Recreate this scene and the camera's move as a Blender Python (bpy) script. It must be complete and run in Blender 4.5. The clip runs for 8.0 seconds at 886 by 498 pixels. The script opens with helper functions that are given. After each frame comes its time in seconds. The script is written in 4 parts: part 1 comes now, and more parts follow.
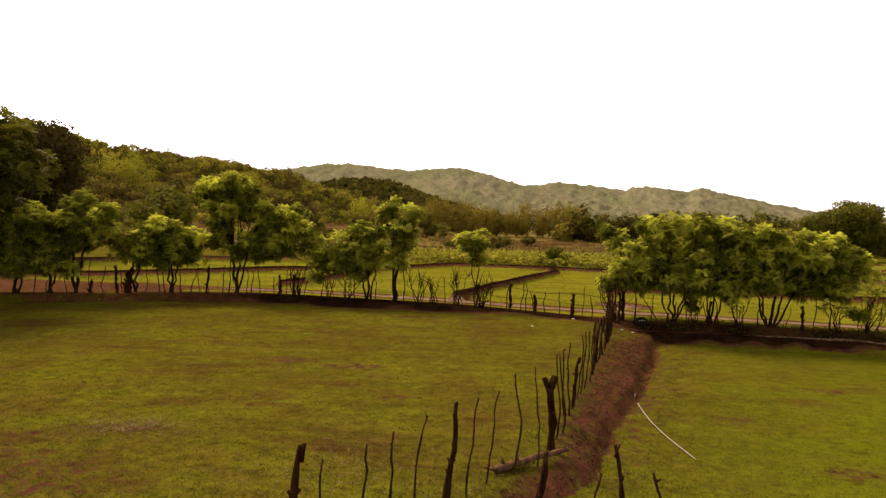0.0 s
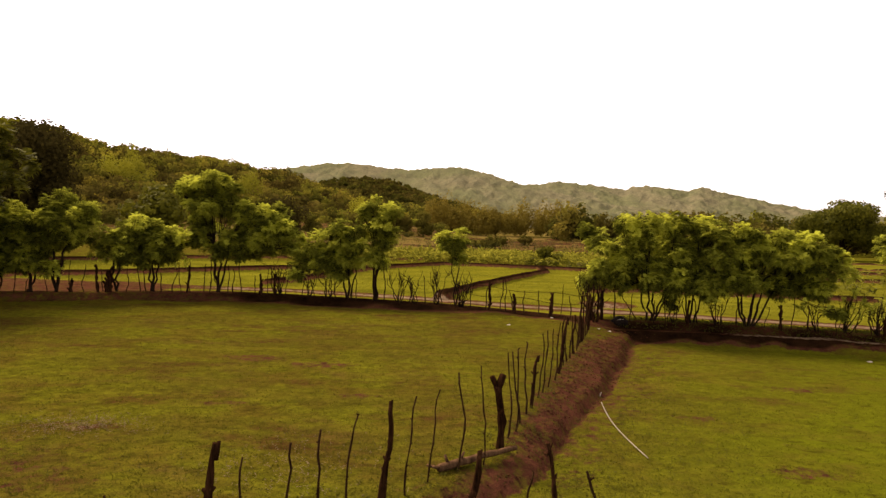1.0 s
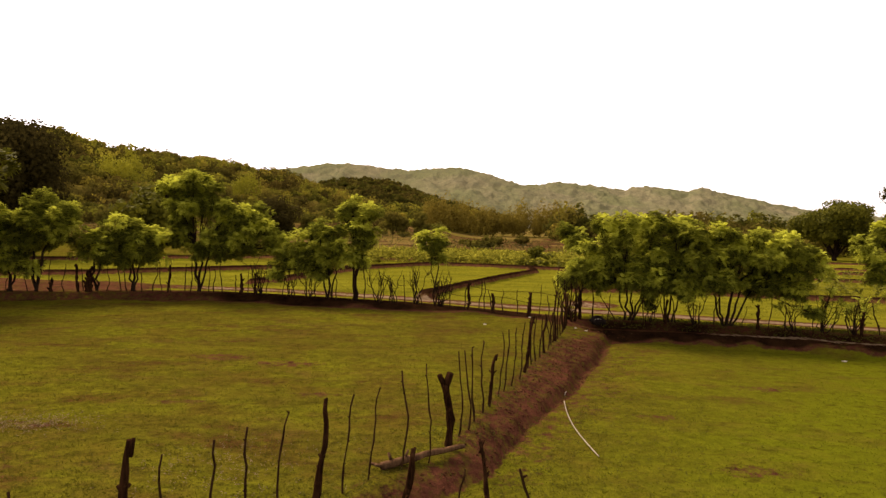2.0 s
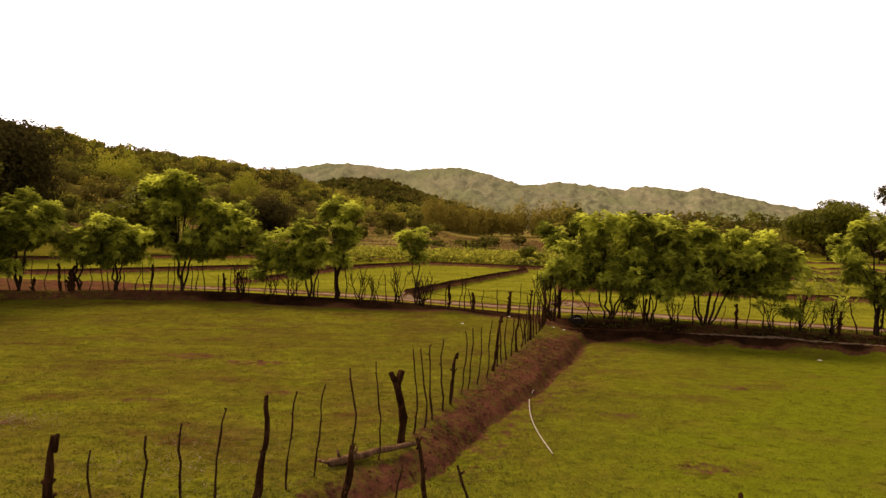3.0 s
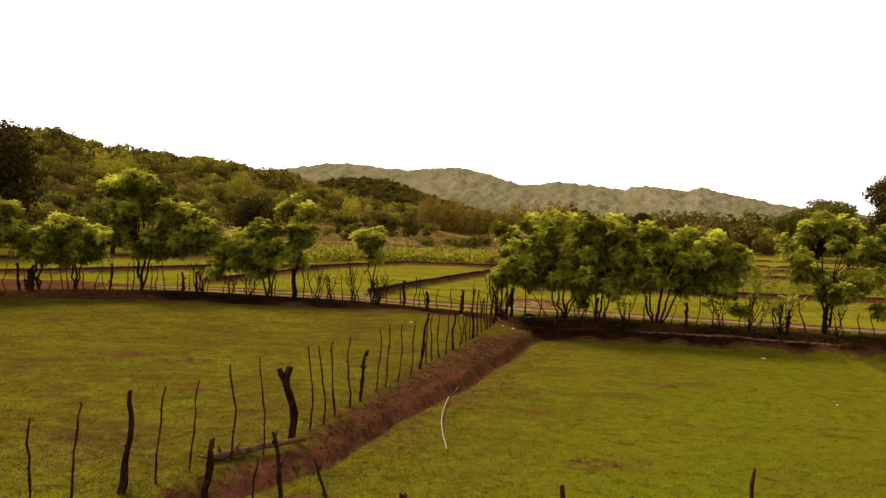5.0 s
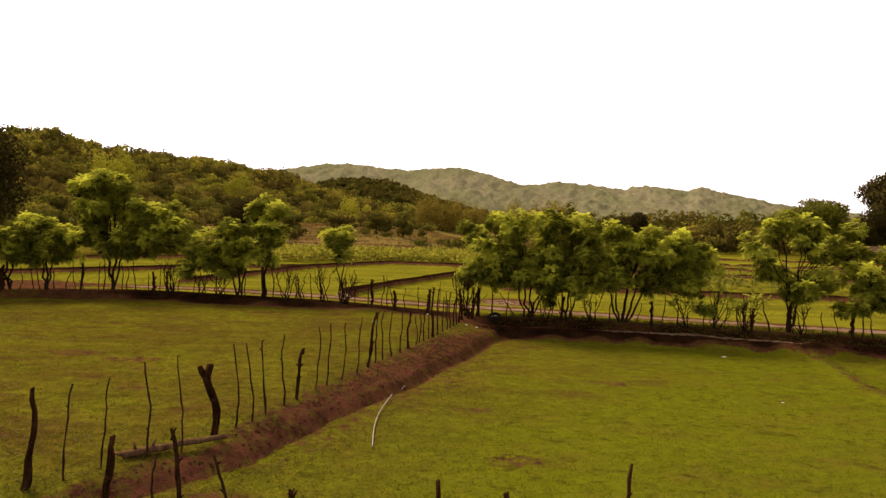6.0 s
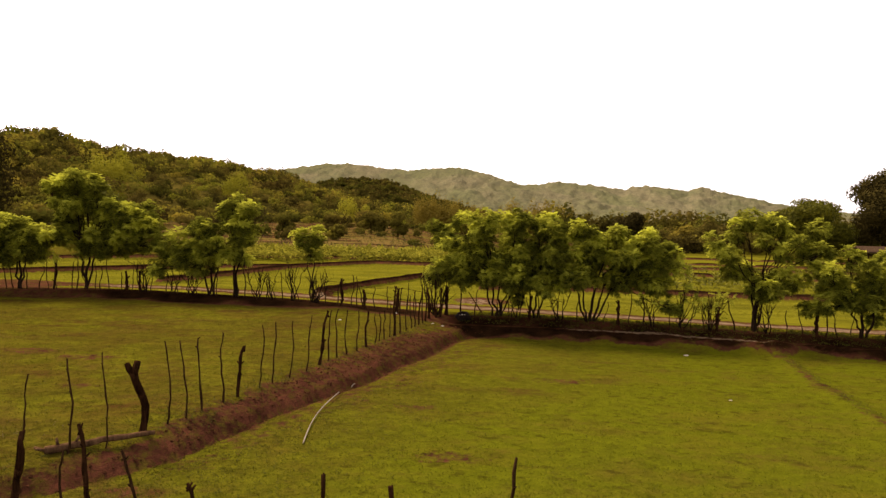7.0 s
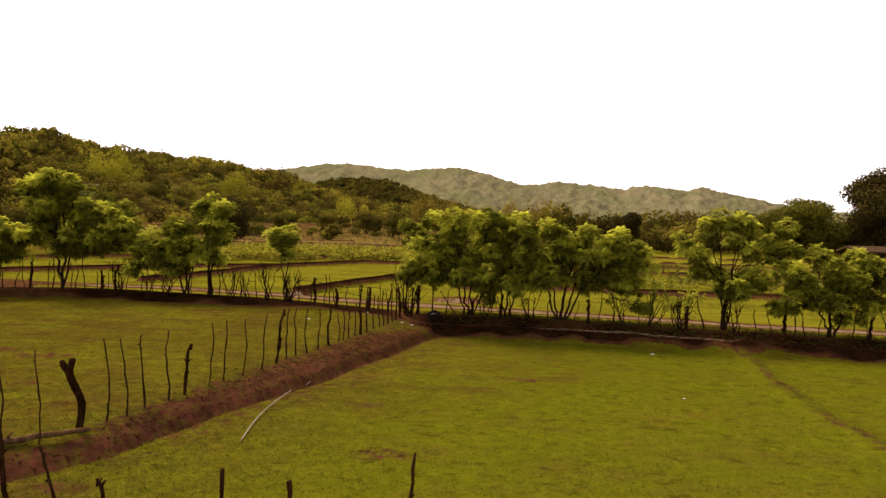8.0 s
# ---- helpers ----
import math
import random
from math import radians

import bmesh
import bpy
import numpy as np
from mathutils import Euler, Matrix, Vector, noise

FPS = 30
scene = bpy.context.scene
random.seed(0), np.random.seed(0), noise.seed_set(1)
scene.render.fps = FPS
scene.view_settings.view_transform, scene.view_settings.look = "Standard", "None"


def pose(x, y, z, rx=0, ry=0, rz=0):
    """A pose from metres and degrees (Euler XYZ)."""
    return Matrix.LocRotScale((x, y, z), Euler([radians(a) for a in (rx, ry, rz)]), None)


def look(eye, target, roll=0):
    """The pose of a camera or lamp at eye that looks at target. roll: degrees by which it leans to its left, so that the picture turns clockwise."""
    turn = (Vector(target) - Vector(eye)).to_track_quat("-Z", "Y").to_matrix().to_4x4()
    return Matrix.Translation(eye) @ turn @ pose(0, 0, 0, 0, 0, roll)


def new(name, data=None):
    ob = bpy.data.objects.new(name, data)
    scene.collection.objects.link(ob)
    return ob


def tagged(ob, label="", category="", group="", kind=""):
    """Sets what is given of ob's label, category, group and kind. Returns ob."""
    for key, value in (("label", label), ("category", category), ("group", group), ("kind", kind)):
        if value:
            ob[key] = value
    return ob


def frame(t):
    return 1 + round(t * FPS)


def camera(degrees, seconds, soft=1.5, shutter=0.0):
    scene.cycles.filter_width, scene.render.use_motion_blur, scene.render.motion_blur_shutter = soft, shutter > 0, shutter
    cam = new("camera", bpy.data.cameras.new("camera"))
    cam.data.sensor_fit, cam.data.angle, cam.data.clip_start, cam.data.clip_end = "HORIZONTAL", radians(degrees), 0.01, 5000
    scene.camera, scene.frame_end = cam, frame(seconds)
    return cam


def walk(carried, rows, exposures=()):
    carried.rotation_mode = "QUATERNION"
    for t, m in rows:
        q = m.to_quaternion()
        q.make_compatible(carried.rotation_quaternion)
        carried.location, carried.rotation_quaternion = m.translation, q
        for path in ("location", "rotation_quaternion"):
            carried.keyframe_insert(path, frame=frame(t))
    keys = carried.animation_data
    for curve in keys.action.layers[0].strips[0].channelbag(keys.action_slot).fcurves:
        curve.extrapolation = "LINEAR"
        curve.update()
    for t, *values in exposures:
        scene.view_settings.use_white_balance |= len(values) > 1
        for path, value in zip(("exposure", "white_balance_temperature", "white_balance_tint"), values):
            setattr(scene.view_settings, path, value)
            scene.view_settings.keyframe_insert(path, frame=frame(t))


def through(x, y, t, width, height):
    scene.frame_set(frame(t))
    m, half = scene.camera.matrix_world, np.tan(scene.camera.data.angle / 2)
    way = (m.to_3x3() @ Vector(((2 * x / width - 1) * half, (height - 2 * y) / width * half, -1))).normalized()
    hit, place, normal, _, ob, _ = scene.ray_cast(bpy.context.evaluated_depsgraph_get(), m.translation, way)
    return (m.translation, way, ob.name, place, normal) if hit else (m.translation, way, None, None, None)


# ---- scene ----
cam = camera(72.0, 8.0, soft=1.4)
PATH = [
    (0, (0.013, 0.114, 3.903), (-0.005, 2.112, 3.82), 1.4),
    (0.5, (0.451, 0.135, 3.906), (0.433, 2.133, 3.821), 1.4),
    (1, (0.926, 0.13, 3.906), (0.907, 2.128, 3.821), 1.4),
    (1.5, (1.39, 0.132, 3.899), (1.371, 2.13, 3.815), 1.4),
    (3, (2.698, 0.059, 3.897), (2.679, 2.057, 3.813), 1.4),
    (3.5, (3.094, 0.022, 3.904), (3.074, 2.02, 3.82), 1.4),
    (4, (3.543, 0.008, 3.903), (3.524, 2.006, 3.82), 1.4),
    (4.5, (4.066, -0.025, 3.913), (4.047, 1.973, 3.829), 1.4),
    (6, (6.149, -0.095, 3.914), (6.128, 1.903, 3.83), 1.3),
    (6.5, (6.851, -0.131, 3.917), (6.83, 1.867, 3.833), 1.3),
    (7, (7.515, -0.188, 3.913), (7.493, 1.81, 3.829), 1.3),
    (7.5, (8.123, -0.209, 3.91), (8.102, 1.789, 3.826), 1.3),
    (8, (8.748, -0.254, 3.912), (8.725, 1.744, 3.828), 1.3),
]
walk(cam, [(t, look(eye, target, roll)) for t, eye, target, roll in PATH], [(0.0, 1.5, 7300, 25), (8.0, 1.5, 7300, 25)])

# ---- light ----
SUN_AZ, SUN_EL = -52.0, 50.0      # degrees from straight ahead (+y) to the right, and above the horizon
world = bpy.data.worlds.new("sky")
scene.world = world
world.use_nodes = True
wt = world.node_tree
sky = wt.nodes.new("ShaderNodeTexSky")
sky.sky_type, sky.sun_disc = "NISHITA", False
sky.sun_elevation, sky.sun_rotation = radians(SUN_EL), radians(SUN_AZ)
sky.air_density, sky.dust_density, sky.ozone_density, sky.altitude = 1.0, 1.8, 1.0, 100.0
veil = wt.nodes.new("ShaderNodeHueSaturation")      # thin cloud takes most of the blue away
veil.inputs["Saturation"].default_value = 0.2
wt.links.new(sky.outputs[0], veil.inputs["Color"])
wt.links.new(veil.outputs[0], wt.nodes["Background"].inputs[0])
wt.nodes["Background"].inputs[1].default_value = 0.14
sun = new("sun", bpy.data.lights.new("sun", "SUN"))
sun.data.energy, sun.data.angle, sun.data.color = 2.2, radians(18), (1.0, 0.93, 0.8)
sun_way = Vector((math.sin(radians(SUN_AZ)) * math.cos(radians(SUN_EL)), math.cos(radians(SUN_AZ)) * math.cos(radians(SUN_EL)), math.sin(radians(SUN_EL))))
sun.matrix_world = look(sun_way * 200, (0, 0, 0))
rng = np.random.default_rng(7)


# ---- materials ----
class Nodes:
    """A short way to write a node material."""

    def __init__(self, name):
        self.mat = bpy.data.materials.new(name)
        self.mat.use_nodes = True
        self.t = self.mat.node_tree
        self.bsdf = self.t.nodes["Principled BSDF"]
        self.out = self.t.nodes["Material Output"]

    def node(self, kind, **inputs):
        n = self.t.nodes.new(kind)
        for key, value in inputs.items():
            self.put(n.inputs[key.replace("_", " ")], value)
        return n

    def put(self, socket, value):
        if isinstance(value, bpy.types.NodeSocket):
            self.t.links.new(value, socket)
        elif isinstance(value, tuple) and len(value) == 3 and socket.type == "RGBA":
            socket.default_value = (*value, 1)
        else:
            socket.default_value = value

    def place(self):
        return self.t.nodes.new("ShaderNodeNewGeometry").outputs["Position"]

    def noise(self, scale, detail=4.0, rough=0.6, at=None, stretch=None):
        at = at or self.place()
        if stretch:
            m = self.node("ShaderNodeMapping", Vector=at)
            m.inputs["Scale"].default_value = stretch
            at = m.outputs[0]
        n = self.node("ShaderNodeTexNoise", Vector=at, Scale=scale, Detail=detail, Roughness=rough)
        return n.outputs["Fac"]

    def ramp(self, fac, lo, hi, a=0.0, b=1.0):
        n = self.node("ShaderNodeMapRange", Value=fac)
        n.inputs["From Min"].default_value, n.inputs["From Max"].default_value = lo, hi
        n.inputs["To Min"].default_value, n.inputs["To Max"].default_value = a, b
        return n.outputs[0]

    def math(self, op, a, b):
        n = self.t.nodes.new("ShaderNodeMath")
        n.operation = op
        self.put(n.inputs[0], a)
        self.put(n.inputs[1], b)
        return n.outputs[0]

    def mix(self, fac, a, b):
        n = self.t.nodes.new("ShaderNodeMix")
        n.data_type = "RGBA"
        self.put(n.inputs[0], fac)
        self.put(n.inputs[6], a)
        self.put(n.inputs[7], b)
        return n.outputs[2]

    def bump(self, height, strength, distance):
        n = self.node("ShaderNodeBump", Height=height, Strength=strength, Distance=distance)
        self.put(self.bsdf.inputs["Normal"], n.outputs[0])

    def surface(self, color, rough=0.9, gloss=0.2):
        self.put(self.bsdf.inputs["Base Color"], color)
        self.put(self.bsdf.inputs["Roughness"], rough)
        self.bsdf.inputs["Specular IOR Level"].default_value = gloss
        return self.mat


def ground_material():
    k = Nodes("ground")
    zone = k.node("ShaderNodeAttribute")
    zone.attribute_name = "zone"
    parts = k.node("ShaderNodeSeparateColor", Color=zone.outputs["Color"])
    soil, paddy, dry = parts.outputs[0], parts.outputs[1], parts.outputs[2]
    fine = k.noise(30, 4, 0.65)
    tuft = k.noise(3.0, 6, 0.75, stretch=(0.9, 1.05, 1))
    hue = k.noise(0.6, 6, 0.68, stretch=(0.8, 1.1, 1))
    grass = k.mix(k.ramp(tuft, 0.37, 0.64), (0.0465, 0.0326, 0.00427), (0.08, 0.0582, 0.00629))
    lush = k.mix(k.ramp(tuft, 0.37, 0.64), (0.0536, 0.0507, 0.00366), (0.0905, 0.0838, 0.00568))
    grass = k.mix(k.ramp(hue, 0.46, 0.62), lush, grass)
    thin = k.mix(k.ramp(tuft, 0.42, 0.6), (0.0459, 0.0235, 0.00648), (0.074, 0.0411, 0.00974))
    grass = k.mix(k.ramp(k.noise(0.5, 7, 0.72, stretch=(0.75, 1.2, 1)), 0.53, 0.66, 0.0, 0.8), grass, thin)
    grass = k.mix(k.ramp(k.noise(0.25, 5, 0.68, stretch=(0.7, 1.4, 1)), 0.44, 0.6, 0.0, 0.52), grass, k.mix(k.ramp(tuft, 0.37, 0.64), (0.0375, 0.0252, 0.00415), (0.058, 0.0405, 0.00576)))
    worn = k.math("MULTIPLY", k.ramp(k.noise(0.42, 5, 0.65, stretch=(0.6, 1.5, 1)), 0.54, 0.64), k.ramp(k.noise(2.3, 4, 0.7), 0.36, 0.56))
    grass = k.mix(k.math("MULTIPLY", worn, 0.8), grass, (0.0468, 0.0199, 0.00611))
    grass = k.mix(k.ramp(k.noise(4.2, 4, 0.65, stretch=(0.75, 1.2, 1)), 0.53, 0.68, 0.0, 0.55), grass, (0.015, 0.0104, 0.00184))
    grass = k.mix(k.ramp(k.noise(14, 3, 0.6), 0.34, 0.52, 0.28, 0.0), grass, (0.0187, 0.0145, 0.00244))
    grass = k.mix(k.ramp(k.noise(0.9, 5, 0.7, stretch=(0.45, 1.5, 1)), 0.5, 0.62, 0.0, 0.3), grass, (0.098, 0.078, 0.0072))
    grass = k.mix(k.ramp(fine, 0.32, 0.55, 0.18, 0.0), grass, (0.015, 0.0121, 0.00244))
    earth = k.mix(k.ramp(k.noise(1.6, 7, 0.72), 0.32, 0.68), (0.02, 0.0076, 0.004), (0.084, 0.0285, 0.0145))
    earth = k.mix(k.ramp(k.noise(9, 4, 0.7), 0.52, 0.66, 0.0, 0.35), earth, (0.014, 0.0065, 0.0034))
    earth = k.mix(k.ramp(k.noise(4.2, 6, 0.72), 0.48, 0.64, 0.0, 0.85), earth, (0.052, 0.038, 0.006))
    # near-black soil: damp dikes, and tree shade put into the banks' colour
    damp_and_shade = k.mix(k.ramp(k.noise(1.7, 6, 0.7), 0.32, 0.68), (0.0039, 0.00195, 0.000936), (0.0203, 0.00897, 0.00351))
    earth = k.mix(k.ramp(soil, 1.0, 1.45), earth, damp_and_shade)
    rice = k.mix(k.ramp(k.noise(0.35, 5, 0.65, stretch=(0.5, 1.6, 1)), 0.35, 0.68), (0.064, 0.0593, 0.00468), (0.122, 0.112, 0.0078))
    rice = k.mix(k.ramp(k.noise(1.6, 4, 0.7, stretch=(0.5, 1.4, 1)), 0.56, 0.72, 0, 0.6), rice, (0.0429, 0.0359, 0.00468))
    rice = k.mix(k.ramp(k.noise(4.5, 4, 0.65), 0.56, 0.66, 0, 0.45), rice, (0.0351, 0.0296, 0.0039))
    straw = k.mix(k.ramp(k.noise(0.09, 6, 0.7, stretch=(0.6, 1.2, 1)), 0.4, 0.6), (0.087, 0.066, 0.013), (0.108, 0.066, 0.02))
    tan = k.mix(k.ramp(k.noise(1.8, 5, 0.7), 0.35, 0.68), (0.082, 0.05, 0.026), (0.162, 0.11, 0.062))
    rag = k.ramp(k.noise(3.6, 5, 0.72), 0.25, 0.75, -0.38, 0.38)
    meadow = k.mix(k.ramp(tuft, 0.36, 0.64), (0.0545, 0.0575, 0.00294), (0.077, 0.0807, 0.00381))
    meadow = k.mix(k.ramp(hue, 0.5, 0.66, 0.0, 0.5), meadow, (0.0818, 0.0636, 0.006))
    meadow = k.mix(k.ramp(k.noise(0.75, 6, 0.72, stretch=(0.8, 1.2, 1)), 0.5, 0.64, 0.0, 0.6), meadow, k.mix(k.ramp(tuft, 0.36, 0.64), (0.051, 0.0404, 0.00427), (0.0752, 0.056, 0.0071)))
    meadow = k.mix(k.math("MULTIPLY", worn, 0.55), meadow, (0.0579, 0.0297, 0.008))
    meadow = k.mix(k.ramp(k.noise(3.4, 4, 0.62, stretch=(0.7, 1.2, 1)), 0.57, 0.67, 0.0, 0.62), meadow, (0.0218, 0.0172, 0.002))
    meadow = k.mix(k.ramp(fine, 0.32, 0.55, 0.18, 0.0), meadow, (0.0204, 0.0172, 0.00267))
    col = k.mix(k.ramp(paddy, 0.62, 0.85), k.mix(k.ramp(paddy, 0.0, 0.5), grass, meadow), rice)
    col = k.mix(dry, col, straw)
    col = k.mix(k.ramp(k.math("ADD", soil, rag), 0.38, 0.62), col, earth)
    col = k.mix(k.ramp(k.math("ADD", zone.outputs["Alpha"], rag), 0.42, 0.6), col, tan)
    k.bump(k.math("ADD", fine, k.math("MULTIPLY", k.noise(5, 6, 0.72), 3.0)), 0.6, 0.05)
    return k.surface(col, 1.0, 0.0)


def leaf_material(name, dark, light, sheen=0.15, through=0.32, own=0.45, middle=None, patchy=0.0):
    k = Nodes(name)
    isl = k.t.nodes.new("ShaderNodeNewGeometry").outputs["Random Per Island"]
    tint = k.node("ShaderNodeAttribute")
    tint.attribute_name = "tint"
    col = k.mix(k.math("ADD", k.math("MULTIPLY", isl, own), k.math("MULTIPLY", tint.outputs["Fac"], 1 - own)), dark, light)
    if middle:
        fac = k.math("ADD", k.math("MULTIPLY", isl, own), k.math("MULTIPLY", tint.outputs["Fac"], 1 - own))
        col = k.mix(k.ramp(fac, 0.5, 1.0), k.mix(k.ramp(fac, 0.0, 0.5), dark, middle), light)
    if patchy:
        spread = k.t.nodes.new("ShaderNodeMix")
        spread.data_type, spread.blend_type = "RGBA", "MULTIPLY"
        spread.inputs[0].default_value = 1.0
        k.put(spread.inputs[6], col)
        k.put(spread.inputs[7], k.mix(k.ramp(k.noise(patchy, 3, 0.6), 0.38, 0.62), (0.88, 1.04, 1.0), (1.06, 0.95, 1.3)))
        col = spread.outputs[2]
    k.surface(col, 0.8, sheen * 0.4)
    thin = k.node("ShaderNodeBsdfTranslucent", Color=col)
    both = k.node("ShaderNodeMixShader", Fac=through)
    k.t.links.new(k.bsdf.outputs[0], both.inputs[1])
    k.t.links.new(thin.outputs[0], both.inputs[2])
    k.t.links.new(both.outputs[0], k.out.inputs[0])
    return k.mat


def wood_material(name, dark, light, scale=14.0):
    k = Nodes(name)
    at = k.node("ShaderNodeTexCoord").outputs["Object"]
    grain = k.noise(scale, 5, 0.7, at=at, stretch=(1, 1, 0.16))
    spots = k.noise(scale * 0.5, 4, 0.65, at=at)
    col = k.mix(k.ramp(grain, 0.35, 0.68), dark, light)
    col = k.mix(k.ramp(spots, 0.58, 0.72, 0, 0.6), col, tuple(c * 1.9 for c in light))
    k.bump(grain, 0.8, 0.015)
    return k.surface(col, 0.95, 0.0)


def far_material(name, a, b, c, relief=12.0):
    """A wooded slope seen from far off: broad tones, dapples of tree crowns, scattered darker patches."""
    k = Nodes(name)
    col = k.mix(k.ramp(k.noise(0.006, 6, 0.62, stretch=(1, 0.4, 0.9)), 0.4, 0.6), a, b)
    col = k.mix(k.ramp(k.noise(0.04, 7, 0.75, stretch=(1, 0.4, 0.9)), 0.46, 0.62, 0, 0.55), col, c)
    col = k.mix(k.ramp(k.noise(0.11, 4, 0.7, stretch=(1, 0.35, 1.4)), 0.5, 0.64, 0, 0.55), col, c)
    k.bump(k.noise(0.03, 7, 0.7, stretch=(1, 0.4, 1.2)), 1.0, relief)
    return k.surface(col, 1.0, 0.0)


def plain_material(name, a, b, scale, rough=0.7, gloss=0.3):
    k = Nodes(name)
    at = k.node("ShaderNodeTexCoord").outputs["Object"]
    n = k.noise(scale, 5, 0.7, at=at)
    k.bump(n, 0.5, 0.02)
    return k.surface(k.mix(k.ramp(n, 0.38, 0.66), a, b), rough, gloss)


M_GROUND = ground_material()
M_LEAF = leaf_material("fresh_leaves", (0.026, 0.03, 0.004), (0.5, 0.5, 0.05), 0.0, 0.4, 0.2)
M_LEAF_DEEP = leaf_material("deep_leaves", (0.028, 0.03, 0.003), (0.135, 0.122, 0.009))
M_LEAF_DARK = leaf_material("dark_leaves", (0.011, 0.009, 0.003), (0.06, 0.045, 0.011), 0.0, 0.2)
M_WOODS = leaf_material("woodland_leaves", (0.015, 0.012, 0.003), (0.26, 0.215, 0.018), 0.0, 0.3, 0.06, (0.093, 0.074, 0.01), 0.035)
M_BAMBOO = leaf_material("bamboo_leaves", (0.09, 0.082, 0.007), (0.3, 0.27, 0.02), 0.05, 0.35, 0.1)
M_OLIVE = leaf_material("olive_leaves", (0.1, 0.072, 0.01), (0.21, 0.15, 0.02), 0.05, 0.35, 0.2)
M_CROP = leaf_material("crop_leaves", (0.04, 0.04, 0.004), (0.27, 0.24, 0.025), 0.0, 0.3)
M_GRASS = leaf_material("grass_blades", (0.038, 0.033, 0.004), (0.094, 0.084, 0.007), 0.0, 0.35)
M_MEADOW = leaf_material("meadow_blades", (0.044, 0.044, 0.004), (0.1, 0.102, 0.006), 0.0, 0.3)
M_WEED = leaf_material("weed_leaves", (0.02, 0.018, 0.003), (0.066, 0.062, 0.008), 0.05, 0.3)
M_LITTER = leaf_material("fallen_leaves", (0.055, 0.034, 0.014), (0.17, 0.12, 0.06), 0.05, 0.1)
M_RICE = leaf_material("rice_blades", (0.1, 0.096, 0.007), (0.165, 0.15, 0.011), 0.05, 0.3)
M_BARK = wood_material("bark", (0.008, 0.0045, 0.0025), (0.024, 0.014, 0.008))
M_POST = wood_material("weathered_post", (0.0055, 0.0024, 0.001), (0.034, 0.0145, 0.006), 18)
M_STICK = wood_material("stick", (0.01, 0.005, 0.002), (0.038, 0.019, 0.008), 24)
M_LOG = wood_material("barked_log", (0.032, 0.016, 0.008), (0.105, 0.056, 0.026), 10)
M_PIPE = plain_material("grey_plastic", (0.14, 0.105, 0.065), (0.2, 0.155, 0.1), 3, 0.5, 0.2)
M_ROCK = plain_material("dark_stone", (0.006, 0.004, 0.003), (0.018, 0.012, 0.008), 6, 0.9, 0.03)
M_PALE = plain_material("pale_scrap", (0.2, 0.165, 0.11), (0.32, 0.28, 0.2), 9)
M_EARTH = plain_material("crumbled_earth", (0.028, 0.011, 0.005), (0.075, 0.029, 0.013), 5, 1.0, 0.0)
M_THATCH = wood_material("thatch", (0.026, 0.015, 0.008), (0.07, 0.042, 0.024), 6)
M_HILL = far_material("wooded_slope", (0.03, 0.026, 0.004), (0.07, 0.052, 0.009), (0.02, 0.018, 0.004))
# paler and greyer than the near slope: distance haze painted into the base colour
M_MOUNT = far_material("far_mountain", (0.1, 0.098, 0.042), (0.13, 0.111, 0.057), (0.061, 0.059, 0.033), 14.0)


# ---- mesh helpers ----
def mesh_of(name, verts, faces, material, smooth=False, tint=None):
    """A mesh from numpy vertices and an array of faces with the same number of corners."""
    verts, faces = np.asarray(verts, dtype=np.float32), np.asarray(faces, dtype=np.int32)
    me = bpy.data.meshes.new(name)
    n = faces.shape[1]
    me.vertices.add(len(verts))
    me.vertices.foreach_set("co", verts.ravel())
    me.loops.add(faces.size)
    me.loops.foreach_set("vertex_index", faces.ravel())
    me.polygons.add(len(faces))
    me.polygons.foreach_set("loop_start", np.arange(0, faces.size, n, dtype=np.int32))
    me.polygons.foreach_set("use_smooth", np.full(len(faces), smooth))
    me.update(calc_edges=True)
    me.validate()
    me.materials.append(material)
    if tint is not None:
        me.attributes.new("tint", "FLOAT", "POINT").data.foreach_set("value", np.asarray(tint, dtype=np.float32))
    return me


def thing(name, place, label, category, group="", kind=""):
    ob = new(name)
    ob.empty_display_size = 0.2
    ob.matrix_world = Matrix.Translation(place)
    return tagged(ob, label, category, group, kind)


def part(name, mesh, parent, label=""):
    ob = new(name, mesh)
    ob.parent = parent
    return tagged(ob, label)


def join(pieces):
    """One vertex and face array from several."""
    vs, fs, n = [], [], 0
    for v, f in pieces:
        vs.append(np.asarray(v, dtype=float))
        fs.append(np.asarray(f) + n)
        n += len(v)
    return np.concatenate(vs), np.concatenate(fs)


